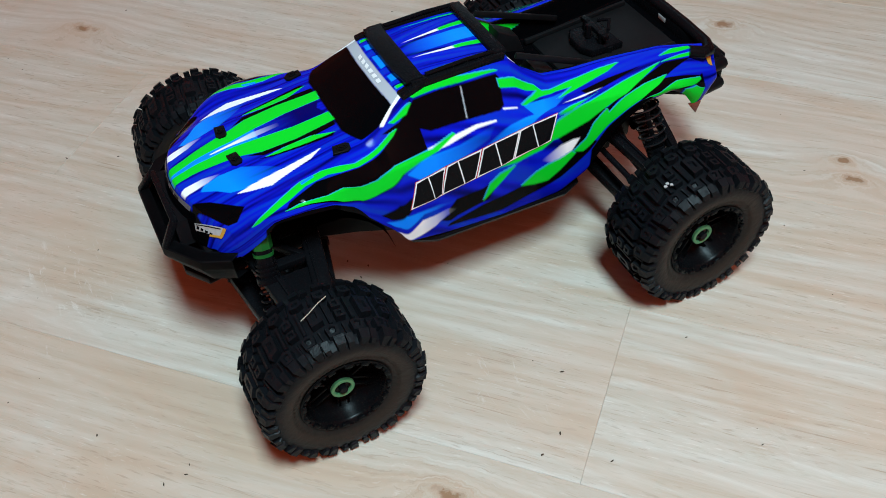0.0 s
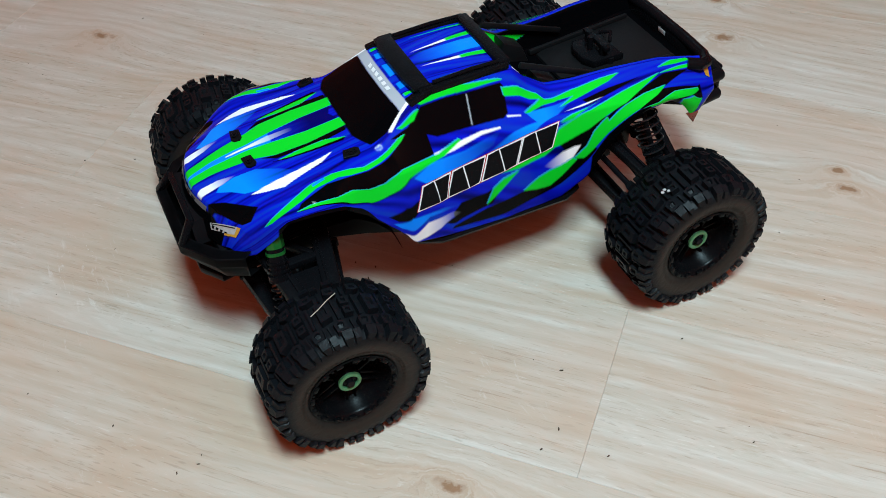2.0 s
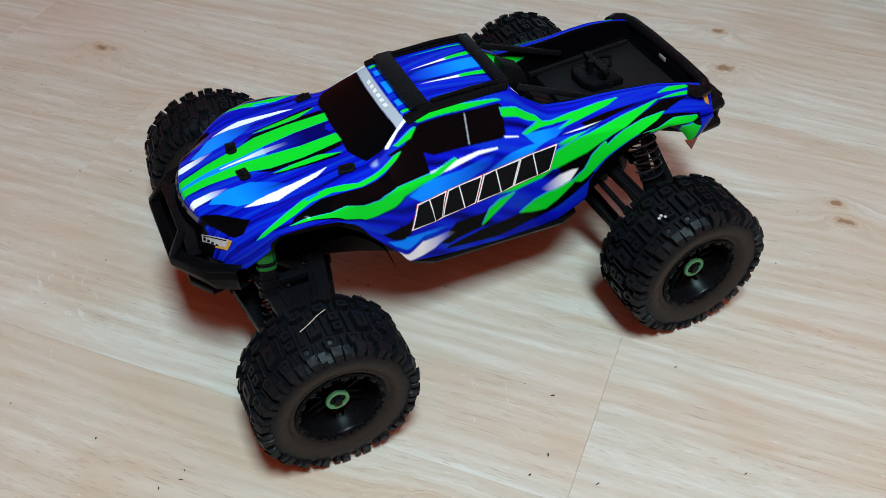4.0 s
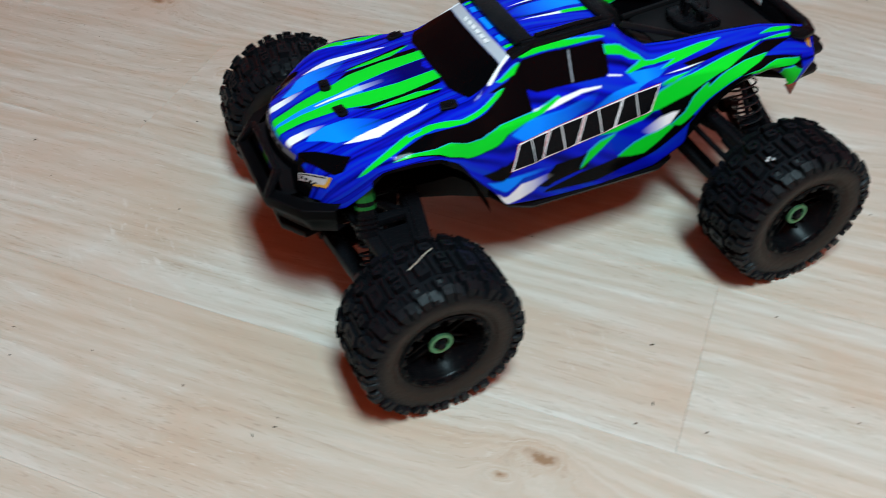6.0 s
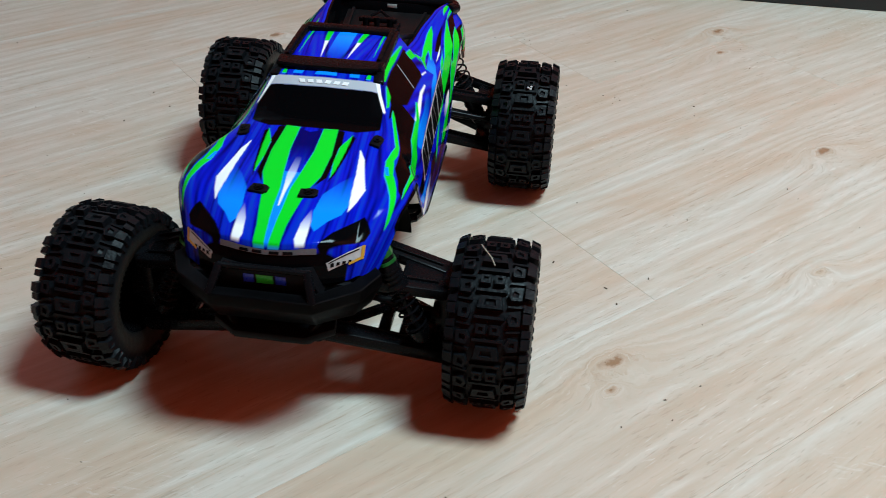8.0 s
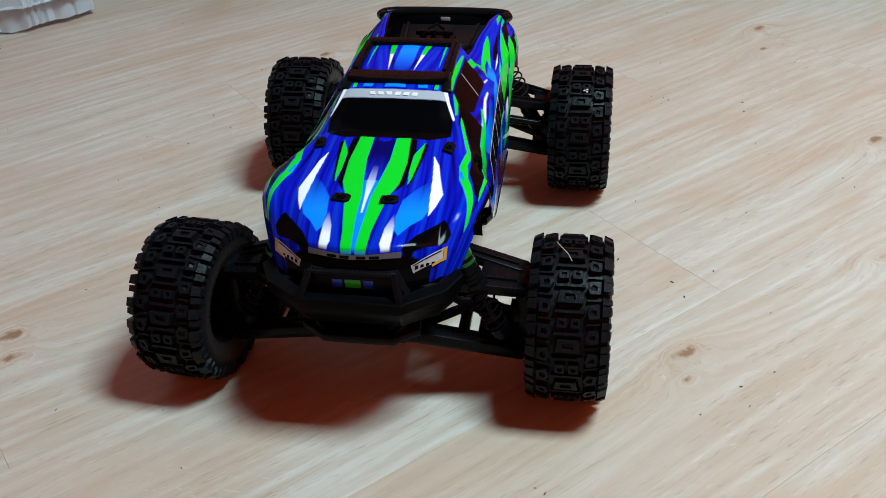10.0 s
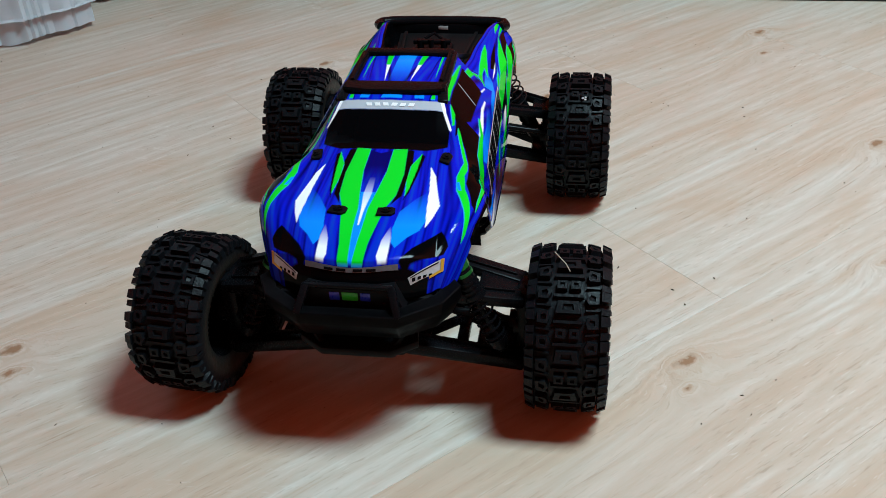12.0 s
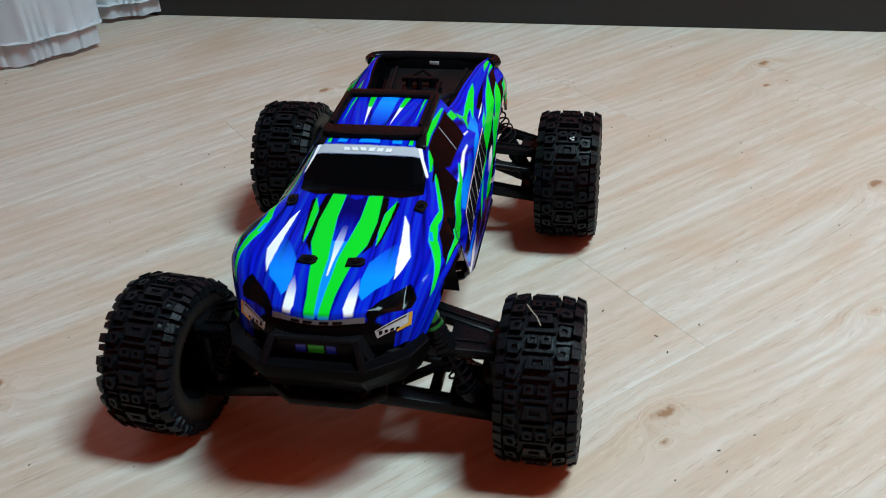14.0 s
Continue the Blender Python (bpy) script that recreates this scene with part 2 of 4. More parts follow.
def thing(name, bm, mat, label, category, group="", kind="", m=None, smooth=35):
    ob = new(name, mesh_of(name, bm, mat, smooth) if bm is not None else None)
    if m is not None:
        ob.matrix_basis = m
    return tagged(ob, label, category, group, kind)


def box(bm, lo, hi, bevel=0.0, m=None):
    r = bmesh.ops.create_cube(bm, size=1.0)
    vs = r["verts"]
    c = [(a + b) / 2 for a, b in zip(lo, hi)]
    s = [b - a for a, b in zip(lo, hi)]
    bmesh.ops.transform(bm, verts=vs, matrix=Matrix.Translation(c) @ Matrix.Diagonal((*s, 1)))
    if bevel:
        es = list({e for v in vs for e in v.link_edges})
        r2 = bmesh.ops.bevel(bm, geom=es, offset=bevel, segments=2, affect="EDGES", profile=0.5)
        vs = list({v for f in r2["faces"] for v in f.verts} | {v for v in vs if v.is_valid})
    if m is not None:
        bmesh.ops.transform(bm, verts=vs, matrix=m)
    return bm


def rod(bm, a, b, r, r2=None, seg=14, caps=True):
    a, b = Vector(a), Vector(b)
    d = b - a
    q = bmesh.ops.create_cone(bm, cap_ends=caps, segments=seg, radius1=r, radius2=r if r2 is None else r2, depth=d.length)
    bmesh.ops.transform(bm, verts=q["verts"], matrix=Matrix.Translation((a + b) / 2) @ d.to_track_quat("Z", "Y").to_matrix().to_4x4())
    return bm


def ball(bm, c, r, seg=10):
    bmesh.ops.create_uvsphere(bm, u_segments=seg, v_segments=max(6, seg // 2), radius=r, matrix=Matrix.Translation(c))
    return bm


def tube(bm, pts, r, seg=8):
    """A round bar through a row of points."""
    pts = [Vector(p) for p in pts]
    rings = []
    for i, p in enumerate(pts):
        d = (pts[min(i + 1, len(pts) - 1)] - pts[max(i - 1, 0)]).normalized()
        q = d.to_track_quat("Z", "Y")
        rings.append([bm.verts.new(p + q @ Vector((r * math.cos(k * 2 * math.pi / seg), r * math.sin(k * 2 * math.pi / seg), 0))) for k in range(seg)])
    for r0, r1 in zip(rings, rings[1:]):
        for k in range(seg):
            bm.faces.new((r0[k], r0[(k + 1) % seg], r1[(k + 1) % seg], r1[k]))
    bm.faces.new(rings[0][::-1])
    bm.faces.new(rings[-1])
    return bm


def lathe(bm, profile, seg=64):
    """Turns (along the axle, radius) pairs about the y axis."""
    rings = []
    for a, r in profile:
        rings.append([bm.verts.new((r * math.cos(k * 2 * math.pi / seg), a, r * math.sin(k * 2 * math.pi / seg))) for k in range(seg)])
    for r0, r1 in zip(rings, rings[1:]):
        for k in range(seg):
            bm.faces.new((r0[k], r0[(k + 1) % seg], r1[(k + 1) % seg], r1[k]))
    return bm


def prism(bm, outline, lo, hi, axis="z", bevel=0.0):
    """A flat outline given thickness between two levels along an axis."""
    def at(p, h):
        return {"z": (p[0], p[1], h), "y": (p[0], h, p[1]), "x": (h, p[0], p[1])}[axis]
    a = [bm.verts.new(at(p, lo)) for p in outline]
    b = [bm.verts.new(at(p, hi)) for p in outline]
    n = len(outline)
    fs = [bm.faces.new(a[::-1]), bm.faces.new(b)]
    fs += [bm.faces.new((a[i], a[(i + 1) % n], b[(i + 1) % n], b[i])) for i in range(n)]
    if bevel:
        es = list({e for f in fs[:2] for e in f.edges})
        bmesh.ops.bevel(bm, geom=es, offset=bevel, segments=2, affect="EDGES", profile=0.5)
    return bm


def bar(bm, a, b, w, h, up=(0, 0, 1), bevel=0.0):
    """A square bar from a to b, w wide and h high."""
    a, b = Vector(a), Vector(b)
    d = (b - a).normalized()
    side = d.cross(Vector(up)).normalized()
    top = side.cross(d)
    m = Matrix((side, d, top)).transposed().to_4x4()
    m.translation = (a + b) / 2
    return box(bm, (-w / 2, -(b - a).length / 2, -h / 2), (w / 2, (b - a).length / 2, h / 2), bevel, m)


# ---- room ----
XW, XE, YS, YN, TOP = -0.872, 1.95, -1.45, 1.80, 2.75
# unseen walls, added to close the room and send reddened light into the shadows
for name, lo, hi in (("wall_west", (XW - 0.12, YS - 0.12, 0), (XW, YN + 0.12, TOP)), ("wall_east", (XE, YS - 0.12, 0), (XE + 0.12, YN + 0.12, TOP)),
                     ("wall_south", (XW, YS - 0.12, 0), (XE, YS, TOP)), ("wall_north", (XW, YN, 0), (XE, YN + 0.12, TOP))):
    thing(name, box(bmesh.new(), lo, hi), M_WALL, "plain added wall, coloured red to tint the bounce light", "wall", kind="structure")
# unseen ceiling, added to shape the light that comes back down
thing("ceiling", box(bmesh.new(), (XW - 0.12, YS - 0.12, TOP), (XE + 0.12, YN + 0.12, TOP + 0.1)), M_CEIL, "plain added ceiling, dark red to tint and limit the bounce light", "ceiling", kind="structure")
# made-up strip at the wall's foot, standing in for a black screen bezel
thing("baseboard", box(bmesh.new(), (XW, YS, 0.0), (XW + 0.016, YN, 0.11), 0.003), M_EDGE_STRIP, "added black strip along the wall, in place of a screen bezel", "baseboard", kind="structure")

lamp = thing("ceiling_lamp", None, None, "long flat ceiling lamp with a white rim", "lamp", m=pose(LAMP[0], LAMP[1], TOP))
bm = bmesh.new()
for sx in (1, -1):
    box(bm, (sx * 0.24 - 0.006, -0.415, -0.085), (sx * 0.24 + 0.006, 0.415, 0.0), 0.002)
    box(bm, (-0.234, sx * 0.409 - 0.006, -0.085), (0.234, sx * 0.409 + 0.006, 0.0), 0.002)
part("rim", bm, M_WHITE, lamp, "white lamp rim")

floor = thing("floor", box(bmesh.new(), (XW - 0.12, YS - 0.12, -0.08), (XE + 0.12, YN + 0.12, -0.0085)), M_DARK, "pale washed oak laminate floor, scuffed and crumbed", "floor", kind="structure")

# ---- curtain ----
def curtain_sheet(path, height, folds, depth, hem, thick=0.002):
    """A hanging cloth along a path of (x, y), with folds and a gathered hem band."""
    bm = bmesh.new()
    pts = [Vector((*p, 0)) for p in path]
    lens = [0.0]
    for a, b in zip(pts, pts[1:]):
        lens.append(lens[-1] + (b - a).length)
    nu = int(lens[-1] / 0.006)
    levels = [0.0, 0.006, hem * 0.5, hem - 0.004, hem, hem + 0.004, hem + 0.03, 0.12, 0.3, 0.8, 1.5, height]
    grid = []
    for i in range(nu + 1):
        s = lens[-1] * i / nu
        k = max(j for j in range(len(lens)) if lens[j] <= s + 1e-9)
        k = min(k, len(pts) - 2)
        f = (s - lens[k]) / (lens[k + 1] - lens[k])
        p = pts[k].lerp(pts[k + 1], f)
        d = (pts[k + 1] - pts[k]).normalized()
        nrm = Vector((-d.y, d.x, 0))
        col = []
        for z in levels:
            w = depth * math.sin(s * folds) + 0.35 * depth * math.sin(s * folds * 2.7 + 1)
            g = 0.0024 * math.sin(s * 330 + 3 * math.sin(s * 70)) * (1.0 if z <= hem + 0.03 else 0.2)
            pinch = -0.003 if abs(z - hem) < 0.001 else 0.0
            lift = 0.006 + 0.004 * math.sin(s * 23) + 0.003 * math.sin(s * 61) if z == 0 else 0.0
            q = p + nrm * (w + g + pinch + 0.01 * (z < hem))
            col.append(bm.verts.new((q.x, q.y, 0.004 + z + lift)))
        grid.append(col)
    for c0, c1 in zip(grid, grid[1:]):
        for j in range(len(levels) - 1):
            bm.faces.new((c0[j], c1[j], c1[j + 1], c0[j + 1]))
    bmesh.ops.solidify(bm, geom=bm.faces[:], thickness=thick)
    return bm


thing("curtain", curtain_sheet([(-0.30, -1.25), (-0.46, -1.03), (-0.560, -0.875), (-0.588, -0.822), (-0.617, -0.780), (-0.650, -0.742), (-0.690, -0.738), (-0.712, -0.757), (-0.735, -0.80), (-0.735, -0.88)], 2.70, 34, 0.007, 0.045),
      M_CLOTH, "long white cotton curtain with a gathered hem, touching the floor", "curtain", "curtains")
thing("curtain", curtain_sheet([(-0.770, -1.10), (-0.776, -0.95), (-0.790, -0.80), (-0.805, -0.745), (-0.825, -0.715), (-0.850, -0.695)], 2.70, 40, 0.006, 0.035),
      M_CLOTH, "white cotton curtain hanging close to the wall", "curtain", "curtains")

# ---- the model truck: front towards +x, its left side towards +y ----
truck = thing("model_truck", None, None, "blue, green and black radio-controlled monster truck standing on the floor", "toy truck", m=pose(0.2, 0, 0, 0, 0, 1.0) @ pose(-0.2, 0, 0))

AXLE_F, AXLE_R, RADIUS = 0.200, -0.170, 0.0757

# body sections, front to rear: x, then half-outlines A (middle of the top) to F (lower edge) as y and z
SECTIONS = {
    0.279: (0.150, 0.030, 0.150, 0.050, 0.150, 0.064, 0.150, 0.074, 0.147, 0.075, 0.145),
    0.275: (0.168, 0.030, 0.168, 0.050, 0.166, 0.066, 0.163, 0.078, 0.154, 0.079, 0.145),
    0.268: (0.185, 0.030, 0.185, 0.050, 0.182, 0.067, 0.176, 0.082, 0.162, 0.083, 0.146),
    0.245: (0.193, 0.030, 0.192, 0.050, 0.190, 0.067, 0.185, 0.089, 0.181, 0.093, 0.168),
    0.234: (0.195, 0.030, 0.195, 0.050, 0.193, 0.067, 0.189, 0.092, 0.186, 0.096, 0.181),
    0.218: (0.198, 0.030, 0.198, 0.050, 0.196, 0.067, 0.193, 0.095, 0.190, 0.100, 0.184),
    0.190: (0.202, 0.030, 0.201, 0.050, 0.199, 0.066, 0.197, 0.097, 0.193, 0.103, 0.185),
    0.160: (0.205, 0.030, 0.204, 0.050, 0.202, 0.065, 0.200, 0.096, 0.192, 0.102, 0.181),
    0.132: (0.208, 0.030, 0.207, 0.050, 0.206, 0.064, 0.204, 0.091, 0.187, 0.098, 0.160),
    0.112: (0.210, 0.030, 0.210, 0.050, 0.208, 0.063, 0.205, 0.087, 0.185, 0.096, 0.130),
    0.098: (0.219, 0.030, 0.218, 0.046, 0.216, 0.059, 0.213, 0.087, 0.185, 0.096, 0.104),
    0.068: (0.236, 0.030, 0.235, 0.043, 0.234, 0.051, 0.232, 0.086, 0.186, 0.096, 0.099),
    0.030: (0.239, 0.030, 0.238, 0.043, 0.237, 0.050, 0.234, 0.086, 0.187, 0.095, 0.095),
    -0.012: (0.239, 0.030, 0.238, 0.043, 0.237, 0.050, 0.234, 0.086, 0.187, 0.095, 0.092),
    -0.038: (0.237, 0.030, 0.236, 0.043, 0.235, 0.050, 0.232, 0.086, 0.187, 0.094, 0.092),
    -0.052: (0.214, 0.030, 0.214, 0.043, 0.218, 0.050, 0.219, 0.086, 0.186, 0.094, 0.092),
    -0.074: (0.184, 0.036, 0.184, 0.046, 0.204, 0.054, 0.204, 0.086, 0.185, 0.094, 0.093),
    -0.104: (0.176, 0.044, 0.176, 0.050, 0.202, 0.057, 0.202, 0.087, 0.184, 0.094, 0.108),
    -0.123: (0.174, 0.046, 0.174, 0.051, 0.202, 0.058, 0.202, 0.088, 0.183, 0.094, 0.134),
    -0.143: (0.174, 0.048, 0.174, 0.053, 0.202, 0.060, 0.202, 0.089, 0.182, 0.094, 0.153),
    -0.168: (0.174, 0.051, 0.174, 0.057, 0.202, 0.064, 0.202, 0.089, 0.181, 0.094, 0.166),
    -0.195: (0.174, 0.054, 0.174, 0.060, 0.201, 0.067, 0.201, 0.088, 0.180, 0.093, 0.169),
    -0.214: (0.174, 0.057, 0.174, 0.063, 0.198, 0.070, 0.197, 0.088, 0.177, 0.092, 0.156),
    -0.229: (0.174, 0.059, 0.174, 0.065, 0.195, 0.072, 0.194, 0.088, 0.174, 0.091, 0.134),
    -0.242: (0.174, 0.060, 0.174, 0.066, 0.191, 0.073, 0.190, 0.087, 0.171, 0.088, 0.140),
    -0.255: (0.172, 0.060, 0.172, 0.066, 0.188, 0.072, 0.187, 0.083, 0.167, 0.082, 0.150),
}
PER = (56, 26, 20, 76, 100)          # samples between the neighbours of A to F
NX = 760


def smooth_rows(a, sigma):
    k = np.exp(-0.5 * (np.arange(-12, 13) / sigma) ** 2)
    k /= k.sum()
    return np.stack([np.convolve(np.pad(c, 12, mode="reflect", reflect_type="odd"), k, "valid") for c in a.T], 1)


def body_grid():
    """Points of the half shell, x station and section parameter v (0 at A to 5 at F)."""
    xs = np.array(list(SECTIONS))
    tab = np.array([[0.0, *row] for row in SECTIONS.values()])
    s = np.concatenate([[0], np.cumsum(np.hypot(np.diff(xs), np.diff(tab[:, 1])))])
    si = np.linspace(0, s[-1], NX)
    st = np.interp(si, s, xs)
    tabi = np.stack([np.interp(si, s, c) for c in tab.T], 1)
    tabi = smooth_rows(tabi, 4.0)
    v = np.concatenate([np.linspace(i, i + 1, n, endpoint=False) for i, n in enumerate(PER)] + [[5.0]])
    y = np.stack([np.interp(v, range(6), r[0::2]) for r in tabi])
    z = np.stack([np.interp(v, range(6), r[1::2]) for r in tabi])
    ys = smooth_rows(np.concatenate([-y[:, :0:-1], y], 1).T, 1.7).T[:, len(v) - 1:]
    zs = smooth_rows(np.concatenate([z[:, :0:-1], z], 1).T, 1.7).T[:, len(v) - 1:]
    ys[:, 0] = 0
    # fullness of the flank, and of the hood
    belly = np.clip(v - 4, 0, 1)
    ys = ys + 0.004 * np.sin(np.pi * belly)[None, :] * np.clip((0.13 - st) / 0.03, 0, 1)[:, None]
    arch = np.clip(v - 3, 0, 1)
    bulge = np.clip((st - 0.10) / 0.04, 0, 1)[:, None] * np.sin(np.pi * arch)[None, :]
    zs, ys = zs + 0.0035 * bulge, ys + 0.002 * bulge
    bow = 4.6 * np.clip((st - 0.13) / 0.14, 0, 1) ** 1.5
    x = st[:, None] - bow[:, None] * ys ** 2 + 0.9 * (np.clip((0.125 - st) / 0.02, 0, 1) * np.clip((st - 0.05) / 0.02, 0, 1))[:, None] * -ys ** 2
    return x, ys, zs, np.repeat(st[:, None], len(v), 1), np.repeat(v[None, :], NX, 0)


BLUE, SKY, GREEN, WHITE, BLACK, SILVER = (0.003, 0.009, 0.52), (0.003, 0.24, 1.0), (0.004, 0.60, 0.022), (0.86, 0.88, 0.90), (0.0015, 0.0015, 0.002), (0.42, 0.45, 0.50)
CYAN, NAVY = (0.03, 0.45, 0.75), (0.001, 0.002, 0.10)


LIVERY = []


def stripe(color, fade, *numbers):
    """A shape of the livery: station in mm and section parameter in hundredths, corner by corner."""
    LIVERY.append((color, fade, numbers))


# nose and windscreen
stripe(BLACK, 0, 270, -9, 282, -9, 282, 275, 275, 280, 271, 180)
stripe(BLACK, 0, 122, -9, 122, 150, 113, 270, 97, 301, 79, 286, 80, -9)
stripe(SILVER, 0, 80.0, -9, 79.0, 278, 70.5, 246, 71, -9)
# flank
stripe(BLACK, 0, 16, 458, -4, 449, 6, 472, 39, 481, 46, 485, 61, 481, 36, 471)
stripe(BLACK, 0, 78, 426, 39, 425, 48, 430, 86, 435)
stripe(BLACK, 0, -102, 362, -133, 347, -170, 337, -141, 358, -108, 380)
stripe(BLACK, 0, 167, 350, 206, 379, 218, 404, 185, 423, 159, 454, 149, 456, 128, 450, 114, 431, 94, 410, 72, 391, 63, 388, 62, 309, 83, 332, 107, 350, 123, 359, 140, 356)
stripe(BLACK, 0, 60, 312, 32, 312, 13, 315, -23, 315, -25, 321, -22, 365, -17, 371, 15, 368, 51, 365, 86, 338, 97, 318, 73, 329)
stripe(BLACK, 0, -61, 415, -90, 408, -124, 417, -176, 365, -194, 347, -222, 338, -229, 332, -193, 388, -167, 394, -135, 412, -114, 442, -96, 460)
stripe(BLACK, 0, -64, 419, -87, 456, -46, 460, -29, 471, 12, 477, 47, 488, 50, 492, -5, 494, -62, 483, -89, 475, -112, 465, -97, 431)
stripe(BLACK, 0, 117, 479, 103, 448, 90, 438, 90, 452, 110, 481)
stripe(BLACK, 0, 39, 458, 16, 456, -3, 458, 6, 473, 47, 477, 48, 469)
stripe(BLACK, 0, -155, 438, -188, 394, -231, 406, -234, 402, -238, 448, -223, 431, -208, 465, -206, 500, -190, 500)
stripe(SKY, 1, 90, 410, 71, 400, 30, 400, -10, 388, 0, 404, 35, 417, 77, 423)
stripe(SKY, -1, 28, 429, 13, 415, -23, 397, -65, 388, -37, 410, 0, 429)
stripe(SKY, 1, 114, 492, 98, 462, 60, 458, 39, 460, 81, 465, 109, 492)
stripe(SKY, 1, -40, 374, -68, 362, -100, 344, -72, 385, -51, 397)
stripe(WHITE, 1, 107, 500, 83, 473, 47, 467, 39, 471, 62, 481, 83, 494, 97, 500, 100, 500)
stripe(WHITE, -1, -51, 448, -72, 438, -87, 438, -93, 440, -87, 448, -79, 458, -61, 454)
stripe(WHITE, 0, 63, 388, 41, 385, 9, 379, -11, 382, -11, 385, 9, 385, 39, 394, 63, 397)
stripe(WHITE, 0, -20, 368, -34, 374, -34, 376, -20, 371)
stripe(GREEN, 0, 156, 324, 181, 329, 205, 350, 232, 374, 252, 391, 245, 397, 229, 388, 203, 371, 179, 350, 153, 344, 140, 353, 123, 356, 109, 347, 89, 338, 83, 332, 90, 329, 111, 335, 125, 344, 137, 335)
stripe(GREEN, 0, 217, 400, 196, 394, 162, 400, 144, 394, 126, 408, 114, 406, 98, 391, 79, 391, 57, 391, 38, 382, 32, 379, 30, 382, 50, 397, 76, 402, 94, 408, 114, 429, 128, 448, 149, 452, 184, 415)
stripe(GREEN, 0, 12, 473, 4, 454, -7, 446, -25, 442, -17, 448, -3, 460)
stripe(GREEN, 0, -5, 438, -25, 433, -46, 429, -69, 423, -72, 425, -53, 435, -25, 440)
stripe(GREEN, 0, -29, 471, -46, 460, -58, 456, -72, 454, -84, 452, -89, 458, -72, 469, -59, 477, -43, 475)
stripe(GREEN, 0, -61, 425, -70, 410, -106, 397, -145, 368, -191, 341, -176, 362, -145, 402, -124, 415, -103, 423, -68, 429, -66, 429)
stripe(GREEN, 0, -86, 454, -100, 446, -108, 431, -123, 419, -124, 429, -144, 408, -167, 391, -193, 385, -180, 412, -158, 442, -142, 450, -123, 454, -111, 458, -97, 462)
stripe(GREEN, 0, -23, 324, -45, 329, -59, 332, -65, 344, -97, 326, -129, 315, -150, 312, -136, 329, -100, 353, -77, 368, -96, 344, -78, 347, -60, 359, -43, 374, -38, 374, -53, 356, -60, 344, -48, 347, -23, 338)
stripe(GREEN, 0, -72, 404, -87, 394, -105, 388, -121, 376, -86, 404)
stripe(WHITE, 0, -80, 382, -103, 374, -124, 368, -102, 379)
stripe(GREEN, 0, -191, 324, -208, 300, -226, 267, -228, 303, -211, 315, -197, 321)
stripe(GREEN, 0, -191, 344, -215, 324, -232, 315, -231, 329, -215, 335)
stripe(GREEN, 0, -162, 450, -180, 454, -202, 417, -231, 410, -232, 417, -205, 458, -190, 500)
stripe(GREEN, 0, -209, 500, -211, 462, -226, 433, -237, 446, -232, 477, -225, 500)
stripe(GREEN, 0, 66, 300, 39, 289, 9, 303, -23, 309, -26, 312, 10, 312, 41, 309, 59, 309)
stripe(GREEN, 0, 62, 315, 83, 315, 88, 312, 84, 321, 71, 326)
stripe(WHITE, 0, 96, 303, 69, 244, 66, 289, 93, 309)
stripe(SILVER, 0, 13, 318, 12, 318, 15, 365, 16, 365)
stripe(BLACK, 0, -106, 470, -123, 458, -142, 453, -158, 445, -170, 456, -176, 510, -106, 510)
stripe(BLACK, 0, 243, 462, 237, 468, 194, 464, 165, 472, 139, 474, 126, 492, 116, 500, 116, 510, 246, 510)
# hood
stripe(NAVY, -1, 130, -9, 124, 34, 156, 32, 184, 16, 196, -9)
stripe(BLACK, 0, 122, 79, 123, 100, 145, 112, 165, 104, 192, 100, 205, 74, 191, 84, 159, 89)
stripe(BLACK, 0, 126, 138, 130, 158, 158, 145, 186, 128, 200, 108, 189, 115)
stripe(SKY, 0, 188, -9, 188, 21, 210, 14, 233, 14, 253, 9, 269, 5, 269, -9)
stripe(WHITE, 1, 165, -9, 166, 8, 190, 12, 210, 5, 231, 2, 231, -9)
stripe(GREEN, 0, 122, 36, 121, 79, 159, 89, 191, 84, 207, 66, 222, 57, 235, 50, 252, 40, 269, 36, 269, 6, 253, 9, 233, 13, 210, 14, 186, 25, 156, 36)
stripe(GREEN, 0, 126, 142, 152, 135, 181, 123, 191, 114, 167, 102, 145, 106)
stripe(SKY, 1, 182, 214, 206, 236, 226, 232, 238, 210, 246, 162, 256, 123, 250, 102, 235, 98, 214, 112, 196, 162)
stripe(WHITE, 0, 145, 194, 158, 235, 203, 287, 221, 262, 234, 235, 209, 225, 178, 215)
stripe(WHITE, 1, 232, 94, 248, 76, 264, 70, 269, 76, 269, 99, 259, 100, 246, 100)
stripe(BLACK, 0, 257, 191, 239, 309, 257, 341, 265, 329, 270, 191, 274, 173, 269, 145)
stripe(SKY, 0, 167, 324, 166, 332, 182, 341, 181, 332)
# roof: strip ahead of the rack, panel inside it, strip behind it
stripe(SKY, 0, 68, -9, 68, 35, 60, 30, 60, -9)
stripe(SKY, 0, 68, 75, 68, 110, 60, 105, 60, 70)
stripe(GREEN, 0, 68, 160, 68, 192, 60, 186, 60, 165)
stripe(SKY, -1, 40, -9, -34, -9, -34, 30, 40, 30)
stripe(WHITE, 0, 38, 42, -6, 48, -6, 62)
stripe(GREEN, 0, -2, 47, -36, 52, -36, 74, -2, 61)
stripe(GREEN, 0, 30, 150, -34, 140, -34, 158)
stripe(SKY, 0, -41, -9, -49, -9, -49, 60, -41, 60)
stripe(GREEN, 0, -41, 100, -49, 100, -49, 200, -41, 200)
stripe(WHITE, 0, -41, 212, -49, 212, -49, 245, -41, 245)
